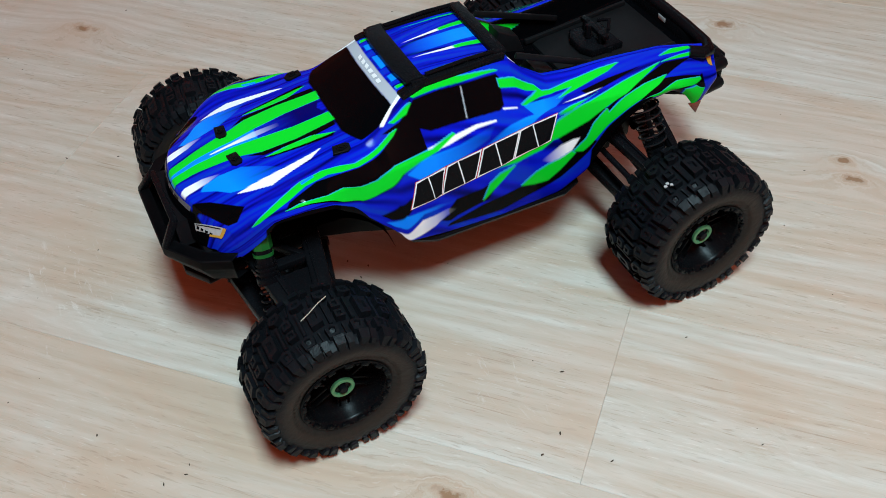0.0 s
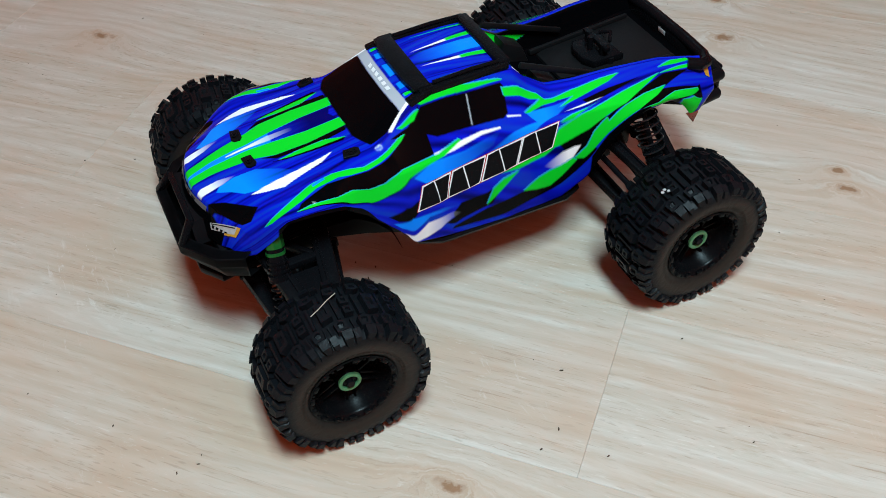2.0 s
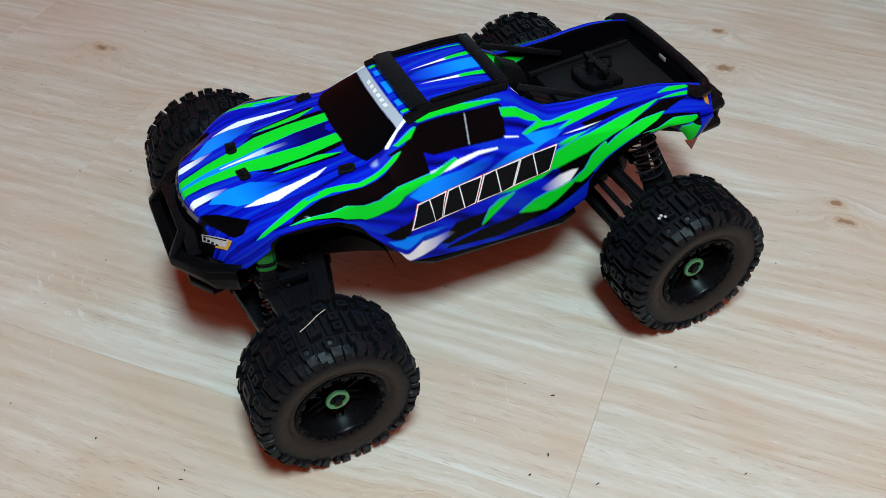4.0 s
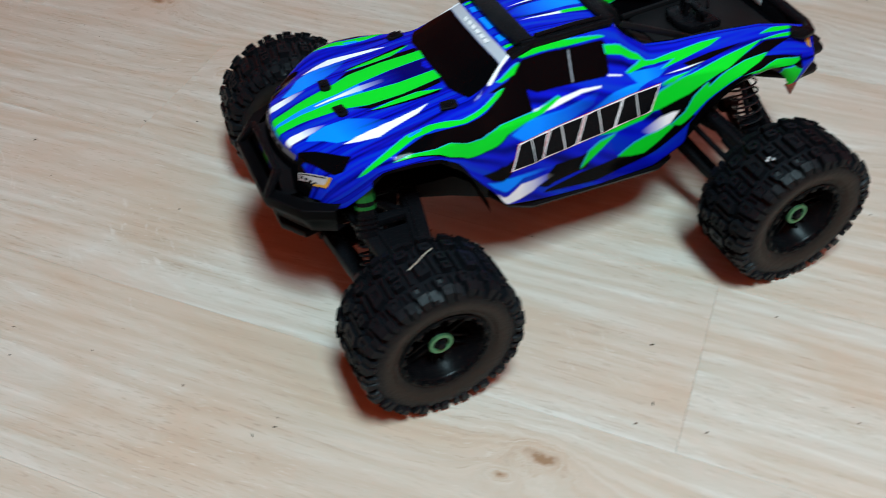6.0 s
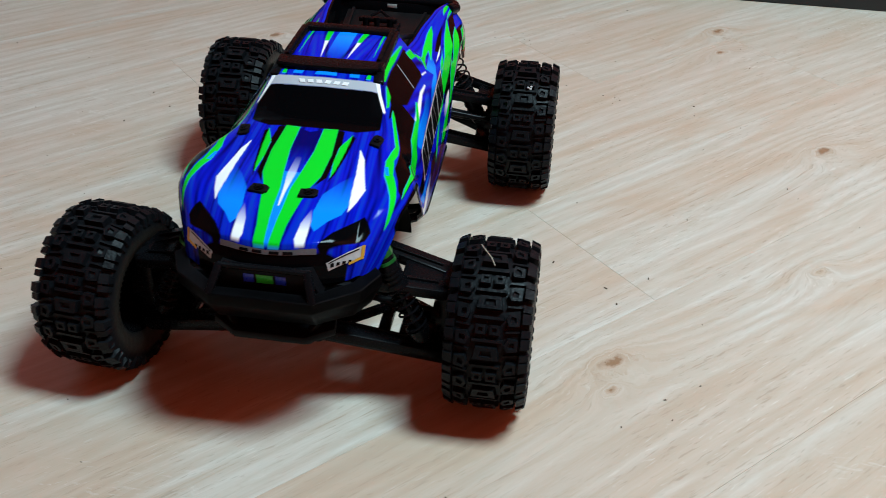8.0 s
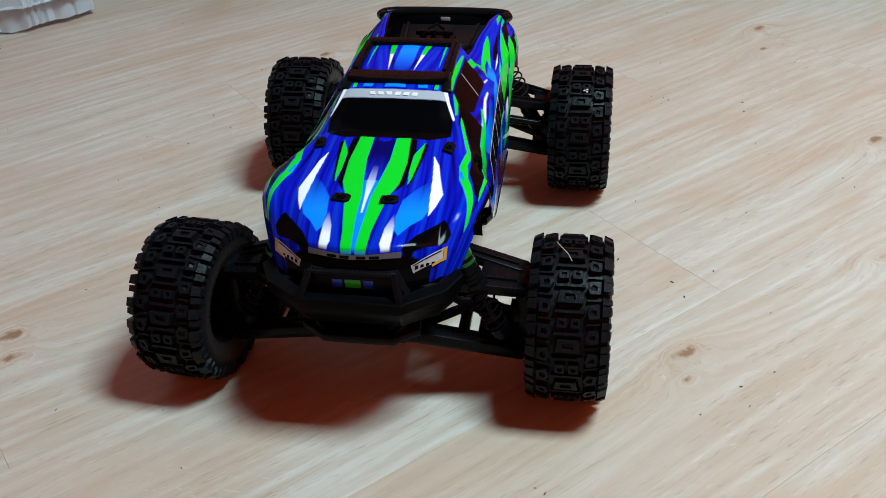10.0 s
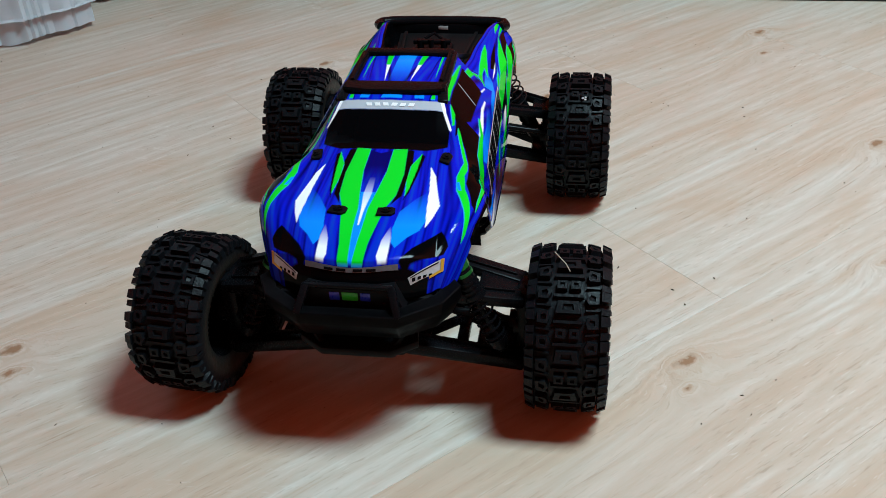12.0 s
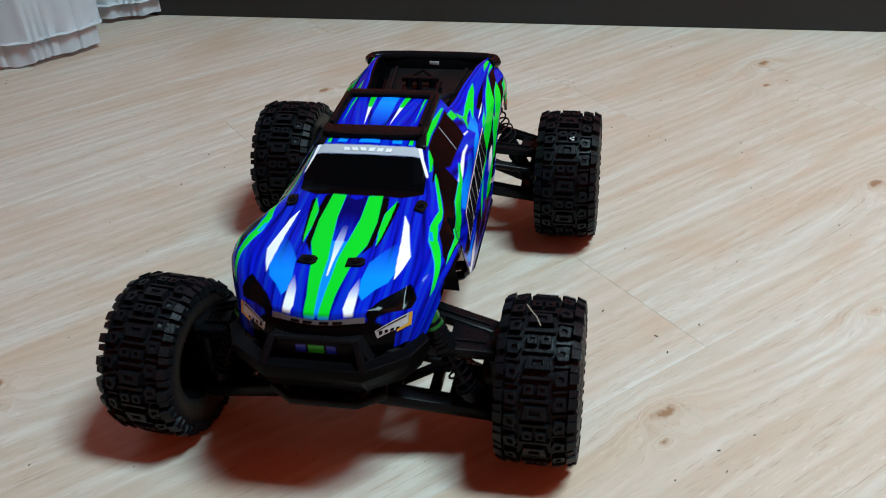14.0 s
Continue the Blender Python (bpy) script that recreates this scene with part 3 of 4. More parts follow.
stripe(WHITE, 0, -41, 66, -49, 66, -49, 92, -41, 92)
# load bed
stripe(BLACK, 0, -49, -9, -265, -9, -265, 205, -232, 225, -110, 238, -56, 238, -49, 262)
stripe(GREEN, 0, -52, 110, -108, 165, -54, 212)


def inside(px, pv, poly):
    hit = np.zeros(px.shape, bool)
    for (x0, v0), (x1, v1) in zip(poly, poly[1:] + poly[:1]):
        if v0 == v1:
            continue
        cross = ((v0 > pv) != (v1 > pv)) & (px < (x1 - x0) * (pv - v0) / (v1 - v0) + x0)
        hit ^= cross
    return hit


def paint(st, v):
    """Colours of the shell: base blue, then each shape of the livery in turn, with soft sprayed fades."""
    col = np.empty(st.shape + (3,))
    # sprayed streaks of lighter and darker blue along the body
    q = v * 9 + 2.2 * np.sin(st * 21) + st * 14
    f = np.sin(q) + 0.6 * np.sin(2.3 * q + st * 40) + 0.4 * np.sin(4.1 * q - st * 25)
    f = np.clip(f / 2, -1, 1)[..., None]
    col[:] = np.where(f > 0, np.array(BLUE) * (1 - 0.40 * f) + np.array(SKY) * 0.15 * f, np.array(BLUE) * (1 + 0.85 * f))
    jit = np.array([(i, j) for i in (-0.5, -0.17, 0.17, 0.5) for j in (-0.5, -0.17, 0.17, 0.5)])
    for color, fade, numbers in LIVERY:
        poly = [(a / 1000, b / 100) for a, b in zip(numbers[0::2], numbers[1::2])]
        xs, vs = [p[0] for p in poly], [p[1] for p in poly]
        m = (st > min(xs) - 0.004) & (st < max(xs) + 0.004) & (v > min(vs) - 0.06) & (v < max(vs) + 0.06)
        if not m.any():
            continue
        cov = sum(inside(st[m] + jx * 0.0008, v[m] + jv * 0.020, poly).astype(float) for jx, jv in jit) / len(jit)
        if color == GREEN:
            # pale sprayed edge along the upper side of each green stripe
            edge = inside(st[m] - 0.0010, v[m] + 0.020, poly) | inside(st[m], v[m] + 0.011, poly)
            edge = 0.6 * edge[:, None]
            col[m] = col[m] * (1 - edge) + np.array(CYAN) * edge
        if fade:
            f = (st[m] - min(xs)) / (max(xs) - min(xs))
            f = f if fade > 0 else 1 - f
            cov = cov * np.clip(f * 1.5, 0, 1) ** 1.2
        col[m] = col[m] * (1 - cov[:, None]) + np.array(color) * cov[:, None]
    return col


def body_mesh():
    x, y, z, st, v = body_grid()
    full = lambda a, sgn=1: np.concatenate([sgn * a[:, :0:-1], a], 1)
    X, Y, Z, ST, V = full(x), full(y, -1), full(z), full(st), full(v)
    n, w = X.shape
    co = np.stack([X, Y, Z], -1).reshape(-1, 3)
    i = np.arange(n * w).reshape(n, w)
    quads = np.stack([i[:-1, :-1], i[:-1, 1:], i[1:, 1:], i[1:, :-1]], -1).reshape(-1, 4)
    me = bpy.data.meshes.new("body_shell")
    me.from_pydata(co.tolist(), [], quads.tolist())
    me.materials.append(M_LIVERY)
    me.materials.append(M_DARK)
    layer = me.color_attributes.new("livery", "FLOAT_COLOR", "POINT")
    half = paint(st, v)
    rgb = np.concatenate([half[:, :0:-1], half], 1).reshape(-1, 3)
    layer.data.foreach_set("color", np.concatenate([rgb, np.ones((len(rgb), 1))], 1).astype(np.float32).ravel())
    me.shade_smooth()
    return me


GX, GY, GZ, GS, GV = body_grid()


def on_body(x, v, side=1, lift=0.0):
    """A place on the shell by station and section parameter, lifted off it along its normal."""
    fi = float(np.interp(-x, -GS[:, 0], np.arange(NX)))
    fj = float(np.interp(v, GV[0], np.arange(GV.shape[1])))

    def g(a, b):
        a, b = min(max(a, 0), NX - 1.001), min(max(b, 0), GV.shape[1] - 1.001)
        i, j = int(a), int(b)
        a, b = a - i, b - j
        return Vector([float((G[i, j] * (1 - a) + G[i + 1, j] * a) * (1 - b) + (G[i, j + 1] * (1 - a) + G[i + 1, j + 1] * a) * b) for G in (GX, GY, GZ)])
    nrm = (g(fi + 2, fj) - g(fi - 2, fj)).cross(g(fi, fj + 2) - g(fi, fj - 2)).normalized()
    if nrm.dot(Vector((0.2, 0.3, 1))) < 0:
        nrm = -nrm
    p = g(fi, fj) + nrm * lift
    return Vector((p.x, p.y * side, p.z)), Vector((nrm.x, nrm.y * side, nrm.z))


def patch(name, corners, mat, side=1, lift=0.0004, label="", parent=None, nu=8, nv=8):
    """A thin decal that follows the shell between four corners, each a station and a section parameter."""
    (a, b, c, d) = [Vector((*p, 0)) for p in corners]
    bm = bmesh.new()
    rows = []
    for i in range(nu + 1):
        f = i / nu
        p, q = a.lerp(b, f), d.lerp(c, f)
        rows.append([bm.verts.new(on_body(*p.lerp(q, j / nv).xy, side, lift)[0]) for j in range(nv + 1)])
    for r0, r1 in zip(rows, rows[1:]):
        for j in range(nv):
            bm.faces.new((r0[j], r0[j + 1], r1[j + 1], r1[j]))
    return part(name, bm, mat, parent or body, label)


body = part("body_shell", body_mesh(), None, truck, "glossy blue, green, black and white painted shell")
thick = body.modifiers.new("thickness", "SOLIDIFY")
thick.thickness, thick.offset, thick.material_offset = 0.0014, -1, 1


# hood and cowl pins: small black plates with a pin through
def pin_mesh():
    bm = bmesh.new()
    prism(bm, [(-0.011, -0.006), (0.006, -0.0065), (0.010, -0.003), (0.010, 0.004), (0.006, 0.0065), (-0.009, 0.006)], -0.001, 0.0022, "z", 0.0007)
    rod(bm, (0, 0, 0.002), (0, 0, 0.0055), 0.0024)
    rod(bm, (0, 0, 0.002), (0, 0, 0.0035), 0.0048)
    tube(bm, [(-0.006, 0.001, 0.0045), (0.004, 0.001, 0.0045), (0.0065, -0.001, 0.0045), (0.004, -0.003, 0.0045), (-0.004, -0.0028, 0.0042)], 0.0006, 6)
    return mesh_of("hood_pin", bm, M_BLACK, 35)


pin = pin_mesh()
for px, pv, turn in ((0.215, 0.70, 0), (0.215, -0.70, 0), (0.130, 2.75, 20), (0.130, -2.75, -20)):
    p, nrm = on_body(px, abs(pv), 1 if pv > 0 else -1, 0.0006)
    part("hood_pin", pin, None, body, "black body pin plate", Matrix.Translation(p) @ nrm.to_track_quat("Z", "Y").to_matrix().to_4x4() @ pose(0, 0, 0, 0, 0, turn) @ Matrix.Scale(0.78, 4))

# head lamps: a grey-white lens with an amber edge
for side in (1, -1):
    lens = patch("headlight", ((0.2762, 1.92), (0.2744, 1.82), (0.2683, 3.22), (0.2735, 3.30)), M_GREY, side, 0.0006, "white headlight decal", nu=8, nv=16)
    for k in range(4):
        v0 = 1.98 + 0.26 * k
        st = 0.2757 - 0.0013 * (v0 - 1.85)
        patch("lens_bar", ((st, v0), (st - 0.0010, v0), (st - 0.0012, v0 + 0.16), (st - 0.0002, v0 + 0.16)), M_INK, side, 0.0010, parent=lens, nu=3, nv=4)
    patch("lens_bar", ((0.2746, 1.92), (0.2743, 1.90), (0.2692, 3.14), (0.2698, 3.14)), M_INK, side, 0.0010, parent=lens, nu=4, nv=12)
    patch("indicator", ((0.2752, 2.80), (0.2743, 2.80), (0.2724, 3.36), (0.2736, 3.41)), M_AMBER, side, 0.0011, "amber indicator decal", nu=4, nv=8)
    patch("indicator", ((0.2732, 3.26), (0.2682, 3.21), (0.2677, 3.34), (0.2735, 3.40)), M_AMBER, side, 0.0012, "amber indicator decal", nu=8, nv=4)

# tail lamps on the rear corners
for side in (1, -1):
    patch("tail_light", ((-0.2425, 3.35), (-0.2495, 3.35), (-0.2495, 3.85), (-0.2440, 3.70)), M_AMBER, side, 0.0006, "small amber tail light decal", nu=4, nv=6)

# narrow grille bar with small dark bars in place of its lettering
grille = patch("grille_bar", ((0.2718, -0.0), (0.2703, -0.0), (0.2695, 1.45), (0.2715, 1.45)), M_DULL, 1, 0.0008, "narrow silver grille bar", nu=4, nv=16)
patch("grille_bar", ((0.2718, -0.0), (0.2703, -0.0), (0.2695, 1.45), (0.2715, 1.45)), M_DULL, -1, 0.0008, "narrow silver grille bar", nu=4, nv=16)
for k in range(2):
    for side in (1, -1):
        patch("bar_mark", ((0.2715, 0.10 + 0.36 * k), (0.2706, 0.10 + 0.36 * k), (0.2706, 0.36 + 0.36 * k), (0.2715, 0.36 + 0.36 * k)), M_INK, side, 0.0012, parent=grille, nu=3, nv=4)

# pale marks in place of the lettering on the silver windscreen band
for k in range(3):
    for side in (1, -1):
        v0 = 0.03 + 0.27 * k
        patch("band_mark", ((0.0770, v0), (0.0738, v0 + 0.04), (0.0738, v0 + 0.22), (0.0770, v0 + 0.18)), M_WHITE, side, 0.0006, "pale block on the silver windscreen band", nu=4, nv=4)

# ---- roof rack ----
def rack():
    bm = bmesh.new()
    for s in (1, -1):
        bar(bm, (0.046, 0.0462 * s, 0.2355), (-0.036, 0.0452 * s, 0.2365), 0.010, 0.007, bevel=0.002)
        bar(bm, (0.068, 0.0492 * s, 0.2300), (0.044, 0.0462 * s, 0.2362), 0.010, 0.007, bevel=0.002)
        tube(bm, [(0.040, 0.0440 * s, 0.2405), (0.0, 0.0438 * s, 0.2420), (-0.028, 0.0436 * s, 0.2410)], 0.0020)
        box(bm, (0.040, 0.0465 * s - 0.004, 0.2330), (0.056, 0.0465 * s + 0.004, 0.2405), 0.0015)
    prism(bm, [(0.060, -0.047), (0.043, -0.047), (0.043, 0.047), (0.060, 0.047), (0.063, 0.025), (0.063, -0.025)], 0.2375, 0.2415, "z", 0.001)
    bar(bm, (-0.033, -0.0465, 0.2385), (-0.033, 0.0465, 0.2385), 0.013, 0.006, bevel=0.002)
    return bm


part("roof_rack", rack(), M_SATIN, truck, "satin black moulded roof rack")

# ---- rear spoiler and bed fittings ----
bm = bmesh.new()
tube(bm, [(-0.226, -0.0730, 0.190), (-0.238, -0.0790, 0.1885), (-0.247, -0.0765, 0.1875), (-0.2525, -0.064, 0.187), (-0.2545, -0.03, 0.187), (-0.2545, 0.03, 0.187), (-0.2525, 0.064, 0.187), (-0.247, 0.0765, 0.1875), (-0.238, 0.0790, 0.1885), (-0.226, 0.0730, 0.190)], 0.0064, 12)
box(bm, (-0.2545, -0.064, 0.160), (-0.2480, 0.064, 0.186), 0.002)
part("tailgate_rail", bm, M_SATIN, truck, "black rounded rail along the tailgate")
part("rail_mark", box(bmesh.new(), (-0.2485, -0.006, 0.178), (-0.2476, 0.006, 0.183), 0.0003), M_GREY, truck, "small pale mark on the tailgate")
bm = bmesh.new()
for s in (1, -1):
    bar(bm, (-0.052, 0.040 * s, 0.226), (-0.150, 0.047 * s, 0.186), 0.0035, 0.006, bevel=0.001)
prism(bm, [(-0.236, -0.052), (-0.160, -0.046), (-0.112, -0.030), (-0.112, 0.030), (-0.160, 0.046), (-0.236, 0.052)], 0.172, 0.1785, "z", 0.0012)
for s in (1, -1):
    prism(bm, [(-0.062, 0.176), (-0.100, 0.176), (-0.092, 0.196), (-0.070, 0.208)], 0.034 * s - 0.010, 0.034 * s + 0.010, "y", 0.0015)
    bar(bm, (-0.105, 0.033 * s, 0.180), (-0.232, 0.044 * s, 0.180), 0.004, 0.006, bevel=0.001)
part("bed_frame", bm, M_BED, truck, "black ribbed load bed frame")
bm = bmesh.new()
prism(bm, [(-0.185, -0.022), (-0.150, -0.022), (-0.143, -0.010), (-0.143, 0.010), (-0.150, 0.022), (-0.185, 0.022), (-0.180, 0.0)], 0.1775, 0.187, "z", 0.002)
rod(bm, (-0.165, -0.014, 0.188), (-0.165, -0.014, 0.199), 0.004)
rod(bm, (-0.165, 0.014, 0.188), (-0.165, 0.014, 0.199), 0.004)
bar(bm, (-0.165, -0.022, 0.196), (-0.165, 0.022, 0.196), 0.006, 0.005, bevel=0.001)
tube(bm, [(-0.175, -0.010, 0.196), (-0.182, 0, 0.200), (-0.175, 0.010, 0.196)], 0.0018)
rod(bm, (-0.158, 0.0, 0.188), (-0.158, 0.0, 0.202), 0.0032)
part("bed_latch", bm, M_SATIN, truck, "black body latch in the load bed")

# ---- front bumper ----
def bumper():
    bm = bmesh.new()
    plan = [(0.248, -0.088), (0.273, -0.076), (0.297, -0.042), (0.297, 0.042), (0.273, 0.076), (0.248, 0.088)]
    low = [(0.246, -0.078), (0.265, -0.068), (0.283, -0.040), (0.283, 0.040), (0.265, 0.068), (0.246, 0.078)]
    rows = []
    for outline, z in (([(x - 0.010, y * 0.90) for x, y in plan], 0.151), (plan, 0.1505), (plan, 0.140), (low, 0.118), ([(x - 0.012, y * 0.9) for x, y in low], 0.116)):
        rows.append([bm.verts.new((x, y, z)) for x, y in outline])
    for a, b in zip(rows, rows[1:]):
        for k in range(5):
            bm.faces.new((a[k], a[k + 1], b[k + 1], b[k]))
    bmesh.ops.solidify(bm, geom=bm.faces[:], thickness=0.003)
    bmesh.ops.bevel(bm, geom=[e for e in bm.edges if len(e.link_faces) == 2 and e.calc_face_angle(0) > 0.4], offset=0.0009, segments=1, affect="EDGES")
    return bm


front = part("front_bumper", bumper(), M_BLACK, truck, "matt black angular front bumper")
bm = bmesh.new()
prism(bm, [(-0.046, 0.146), (0.046, 0.146), (0.037, 0.1665), (-0.037, 0.1665)], 0.262, 0.2812, "x", 0.0015)
box(bm, (0.236, -0.066, 0.128), (0.266, 0.066, 0.149), 0.004)
part("grille_panel", bm, M_BLACK, front)
bm = bmesh.new()
for s in (1, -1):
    bar(bm, (0.2800, 0.0355 * s, 0.1690), (0.2945, 0.0425 * s, 0.1480), 0.0065, 0.006, (1, 0, 0.5), bevel=0.0012)
bar(bm, (0.2800, -0.0375, 0.1680), (0.2800, 0.0375, 0.1680), 0.006, 0.004, bevel=0.0012)
part("bull_bar", bm, M_SATIN, front)
for y0, y1, mat, nm in ((-0.0185, -0.0100, M_BLUE, "blue"), (-0.0080, 0.0055, M_LIME, "green"), (0.0075, 0.0160, M_BLUE, "blue")):
    part("bumper_sticker", box(bmesh.new(), (0.2813, y0 + 0.002, 0.1545), (0.2818, y1 + 0.002, 0.1625), 0.0002), mat, front, f"{nm} sticker on the grille panel")
bm = bmesh.new()
prism(bm, [(0.20, -0.040), (0.268, -0.052), (0.284, -0.030), (0.284, 0.030), (0.268, 0.052), (0.20, 0.040)], 0.096, 0.104, "z", 0.002)
box(bm, (0.225, -0.032, 0.078), (0.266, 0.032, 0.098), 0.006)
bar(bm, (0.275, 0.030, 0.100), (0.262, 0.046, 0.120), 0.006, 0.005, bevel=0.001)
bar(bm, (0.275, -0.030, 0.100), (0.262, -0.046, 0.120), 0.006, 0.005, bevel=0.001)
part("skid_plate", bm, M_BLACK, front)

# ---- rear bumper ----
bm = bmesh.new()
for z in (0.152, 0.128):
    tube(bm, [(-0.225, 0.040, z), (-0.262, 0.064, z), (-0.282, 0.060, z - 0.002), (-0.289, 0.038, z - 0.004), (-0.289, -0.038, z - 0.004), (-0.282, -0.060, z - 0.002), (-0.262, -0.064, z), (-0.225, -0.040, z)], 0.0075, 10)
for s in (1, -1):
    bar(bm, (-0.286, 0.048 * s, 0.156), (-0.286, 0.048 * s, 0.120), 0.014, 0.012, (1, 0, 0), bevel=0.002)
    bar(bm, (-0.170, 0.052 * s, 0.150), (-0.265, 0.060 * s, 0.146), 0.012, 0.010, bevel=0.002)
part("rear_bumper", bm, M_BLACK, truck, "black moulded rear bumper")
for s in (1, -1):
    bm = bmesh.new()
    prism(bm, [(-0.221, 0.141), (-0.235, 0.141), (-0.2305, 0.128)], 0.0905 * s - 0.0012, 0.0905 * s + 0.0022, "y", 0.0004)
    part("mud_flap", bm, M_TAIL, body, "dark red tip under the tail")

# ---- chassis ----
bm = bmesh.new()
prism(bm, [(-0.165, 0.076), (-0.125, 0.068), (0.082, 0.070), (0.120, 0.090), (0.165, 0.100), (0.165, 0.114), (-0.165, 0.096)], -0.046, 0.046, "y", 0.002)
box(bm, (-0.130, -0.050, 0.080), (0.080, -0.044, 0.112), 0.002)
box(bm, (-0.130, 0.044, 0.080), (0.080, 0.050, 0.112), 0.002)
box(bm, (-0.11, -0.038, 0.078), (0.10, -0.004, 0.125), 0.005)
box(bm, (-0.09, 0.004, 0.078), (0.07, 0.040, 0.125), 0.005)
chassis = part("chassis", bm, M_BLACK, truck, "black plastic chassis tub")
for x, s in ((AXLE_F, 1), (AXLE_R, -1)):
    bm = bmesh.new()
    box(bm, (x - 0.032, -0.030, 0.076 if s > 0 else 0.064), (x + 0.032, 0.030, 0.124), 0.006)
    prism(bm, [(-0.030, 0.10), (0.030, 0.10), (0.066, 0.150), (0.058, 0.160), (0.020, 0.140), (-0.020, 0.140), (-0.058, 0.160), (-0.066, 0.150)], x + 0.016 * s, x + 0.022 * s, "x", 0.001)
    rod(bm, (x, -0.020, 0.120), (x, -0.020, 0.185), 0.004)
    rod(bm, (x, 0.020, 0.120), (x, 0.020, 0.185), 0.004)
    part("bulkhead", bm, M_BLACK, chassis)
for s in (1, -1):
    bm = bmesh.new()
    tube(bm, [(0.086, 0.060 * s, 0.090), (0.080, 0.086 * s, 0.096), (0.060, 0.091 * s, 0.092), (-0.080, 0.090 * s, 0.087), (-0.096, 0.084 * s, 0.088), (-0.102, 0.060 * s, 0.086)], 0.0048, 8)
    for x in (0.05, -0.01, -0.07):
        bar(bm, (x, 0.046 * s, 0.080), (x, 0.088 * s, 0.088), 0.010, 0.006, bevel=0.001)
    part("side_step", bm, M_SATIN, chassis, "black tubular side step")
    bm = bmesh.new()
    # inner fender behind the front wheel and over it
    grid = []
    for k in range(15):
        a = radians(8 + 164 * k / 14)
        r = 0.098
        x, z = AXLE_F - 0.012 + r * math.cos(a) * 0.92, 0.080 + r * math.sin(a) * 0.86
        grid.append((bm.verts.new((x, 0.040 * s, z)), bm.verts.new((x, 0.086 * s, z - 0.002))))
    for (a0, b0), (a1, b1) in zip(grid[6:], grid[7:]):
        bm.faces.new((a0, b0, b1, a1))
    bmesh.ops.solidify(bm, geom=bm.faces[:], thickness=0.0015)
    part("inner_fender", bm, M_DARK, chassis)


# ---- suspension ----
def arm_mesh(span, y_in, y_out, z_in, z_out, thick, solid=True):
    """A forked suspension arm that reaches from the chassis out to the hub."""
    bm = bmesh.new()
    for s in (1, -1):
        bar(bm, (span * s, y_in, z_in), (span * 0.42 * s, y_out, z_out), 0.0180 if solid else 0.0105, thick, bevel=0.003)
        rod(bm, (span * s - 0.009, y_in, z_in), (span * s + 0.009, y_in, z_in), thick * 0.62)
    if solid:
        bar(bm, (-span * 0.72, y_in + (y_out - y_in) * 0.48, (z_in + z_out) / 2), (span * 0.72, y_in + (y_out - y_in) * 0.48, (z_in + z_out) / 2), 0.010, thick * 0.8, bevel=0.002)
        bar(bm, (span * 0.95, y_in + 0.006, z_in), (-span * 0.5, y_in + (y_out - y_in) * 0.48, (z_in + z_out) / 2), 0.005, thick * 0.7, bevel=0.001)
    mid = lambda f: (y_in + (y_out - y_in) * f, z_in + (z_out - z_in) * f)
    for f0, f1 in ((0.60, 0.98), (0.02, 0.22)) if solid else ((0.80, 0.98),):
        (ya, za), (yb, zb) = mid(f0), mid(f1)
        bar(bm, (0, ya, za), (0, yb, zb), span * (1.1 if f0 > 0.5 else 1.9), thick * 0.55, bevel=0.002)
    for sgn in (1, -1):
        (ya, za), (yb, zb) = mid(0.10), mid(0.92)
        bar(bm, (span * 0.80 * sgn, ya, za + thick * 0.5), (span * 0.40 * sgn, yb, zb + thick * 0.5), 0.0022, 0.005, bevel=0.0006)
    bar(bm, (-span * 0.5, y_out, z_out), (span * 0.5, y_out, z_out), 0.014, thick * 1.1, bevel=0.003)
    rod(bm, (0, y_out + 0.004, z_out - thick * 0.7), (0, y_out + 0.004, z_out + thick * 0.7), 0.005)
    return mesh_of("arm", bm, M_SATIN, 35)


LOWER = arm_mesh(0.042, 0.030, 0.138, 0.080, 0.046, 0.013)
UPPER = arm_mesh(0.032, 0.036, 0.138, 0.132, 0.113, 0.011)
REAR_LOWER = arm_mesh(0.042, 0.030, 0.138, 0.082, 0.052, 0.012, False)
REAR_UPPER = arm_mesh(0.036, 0.036, 0.138, 0.130, 0.110, 0.010, False)


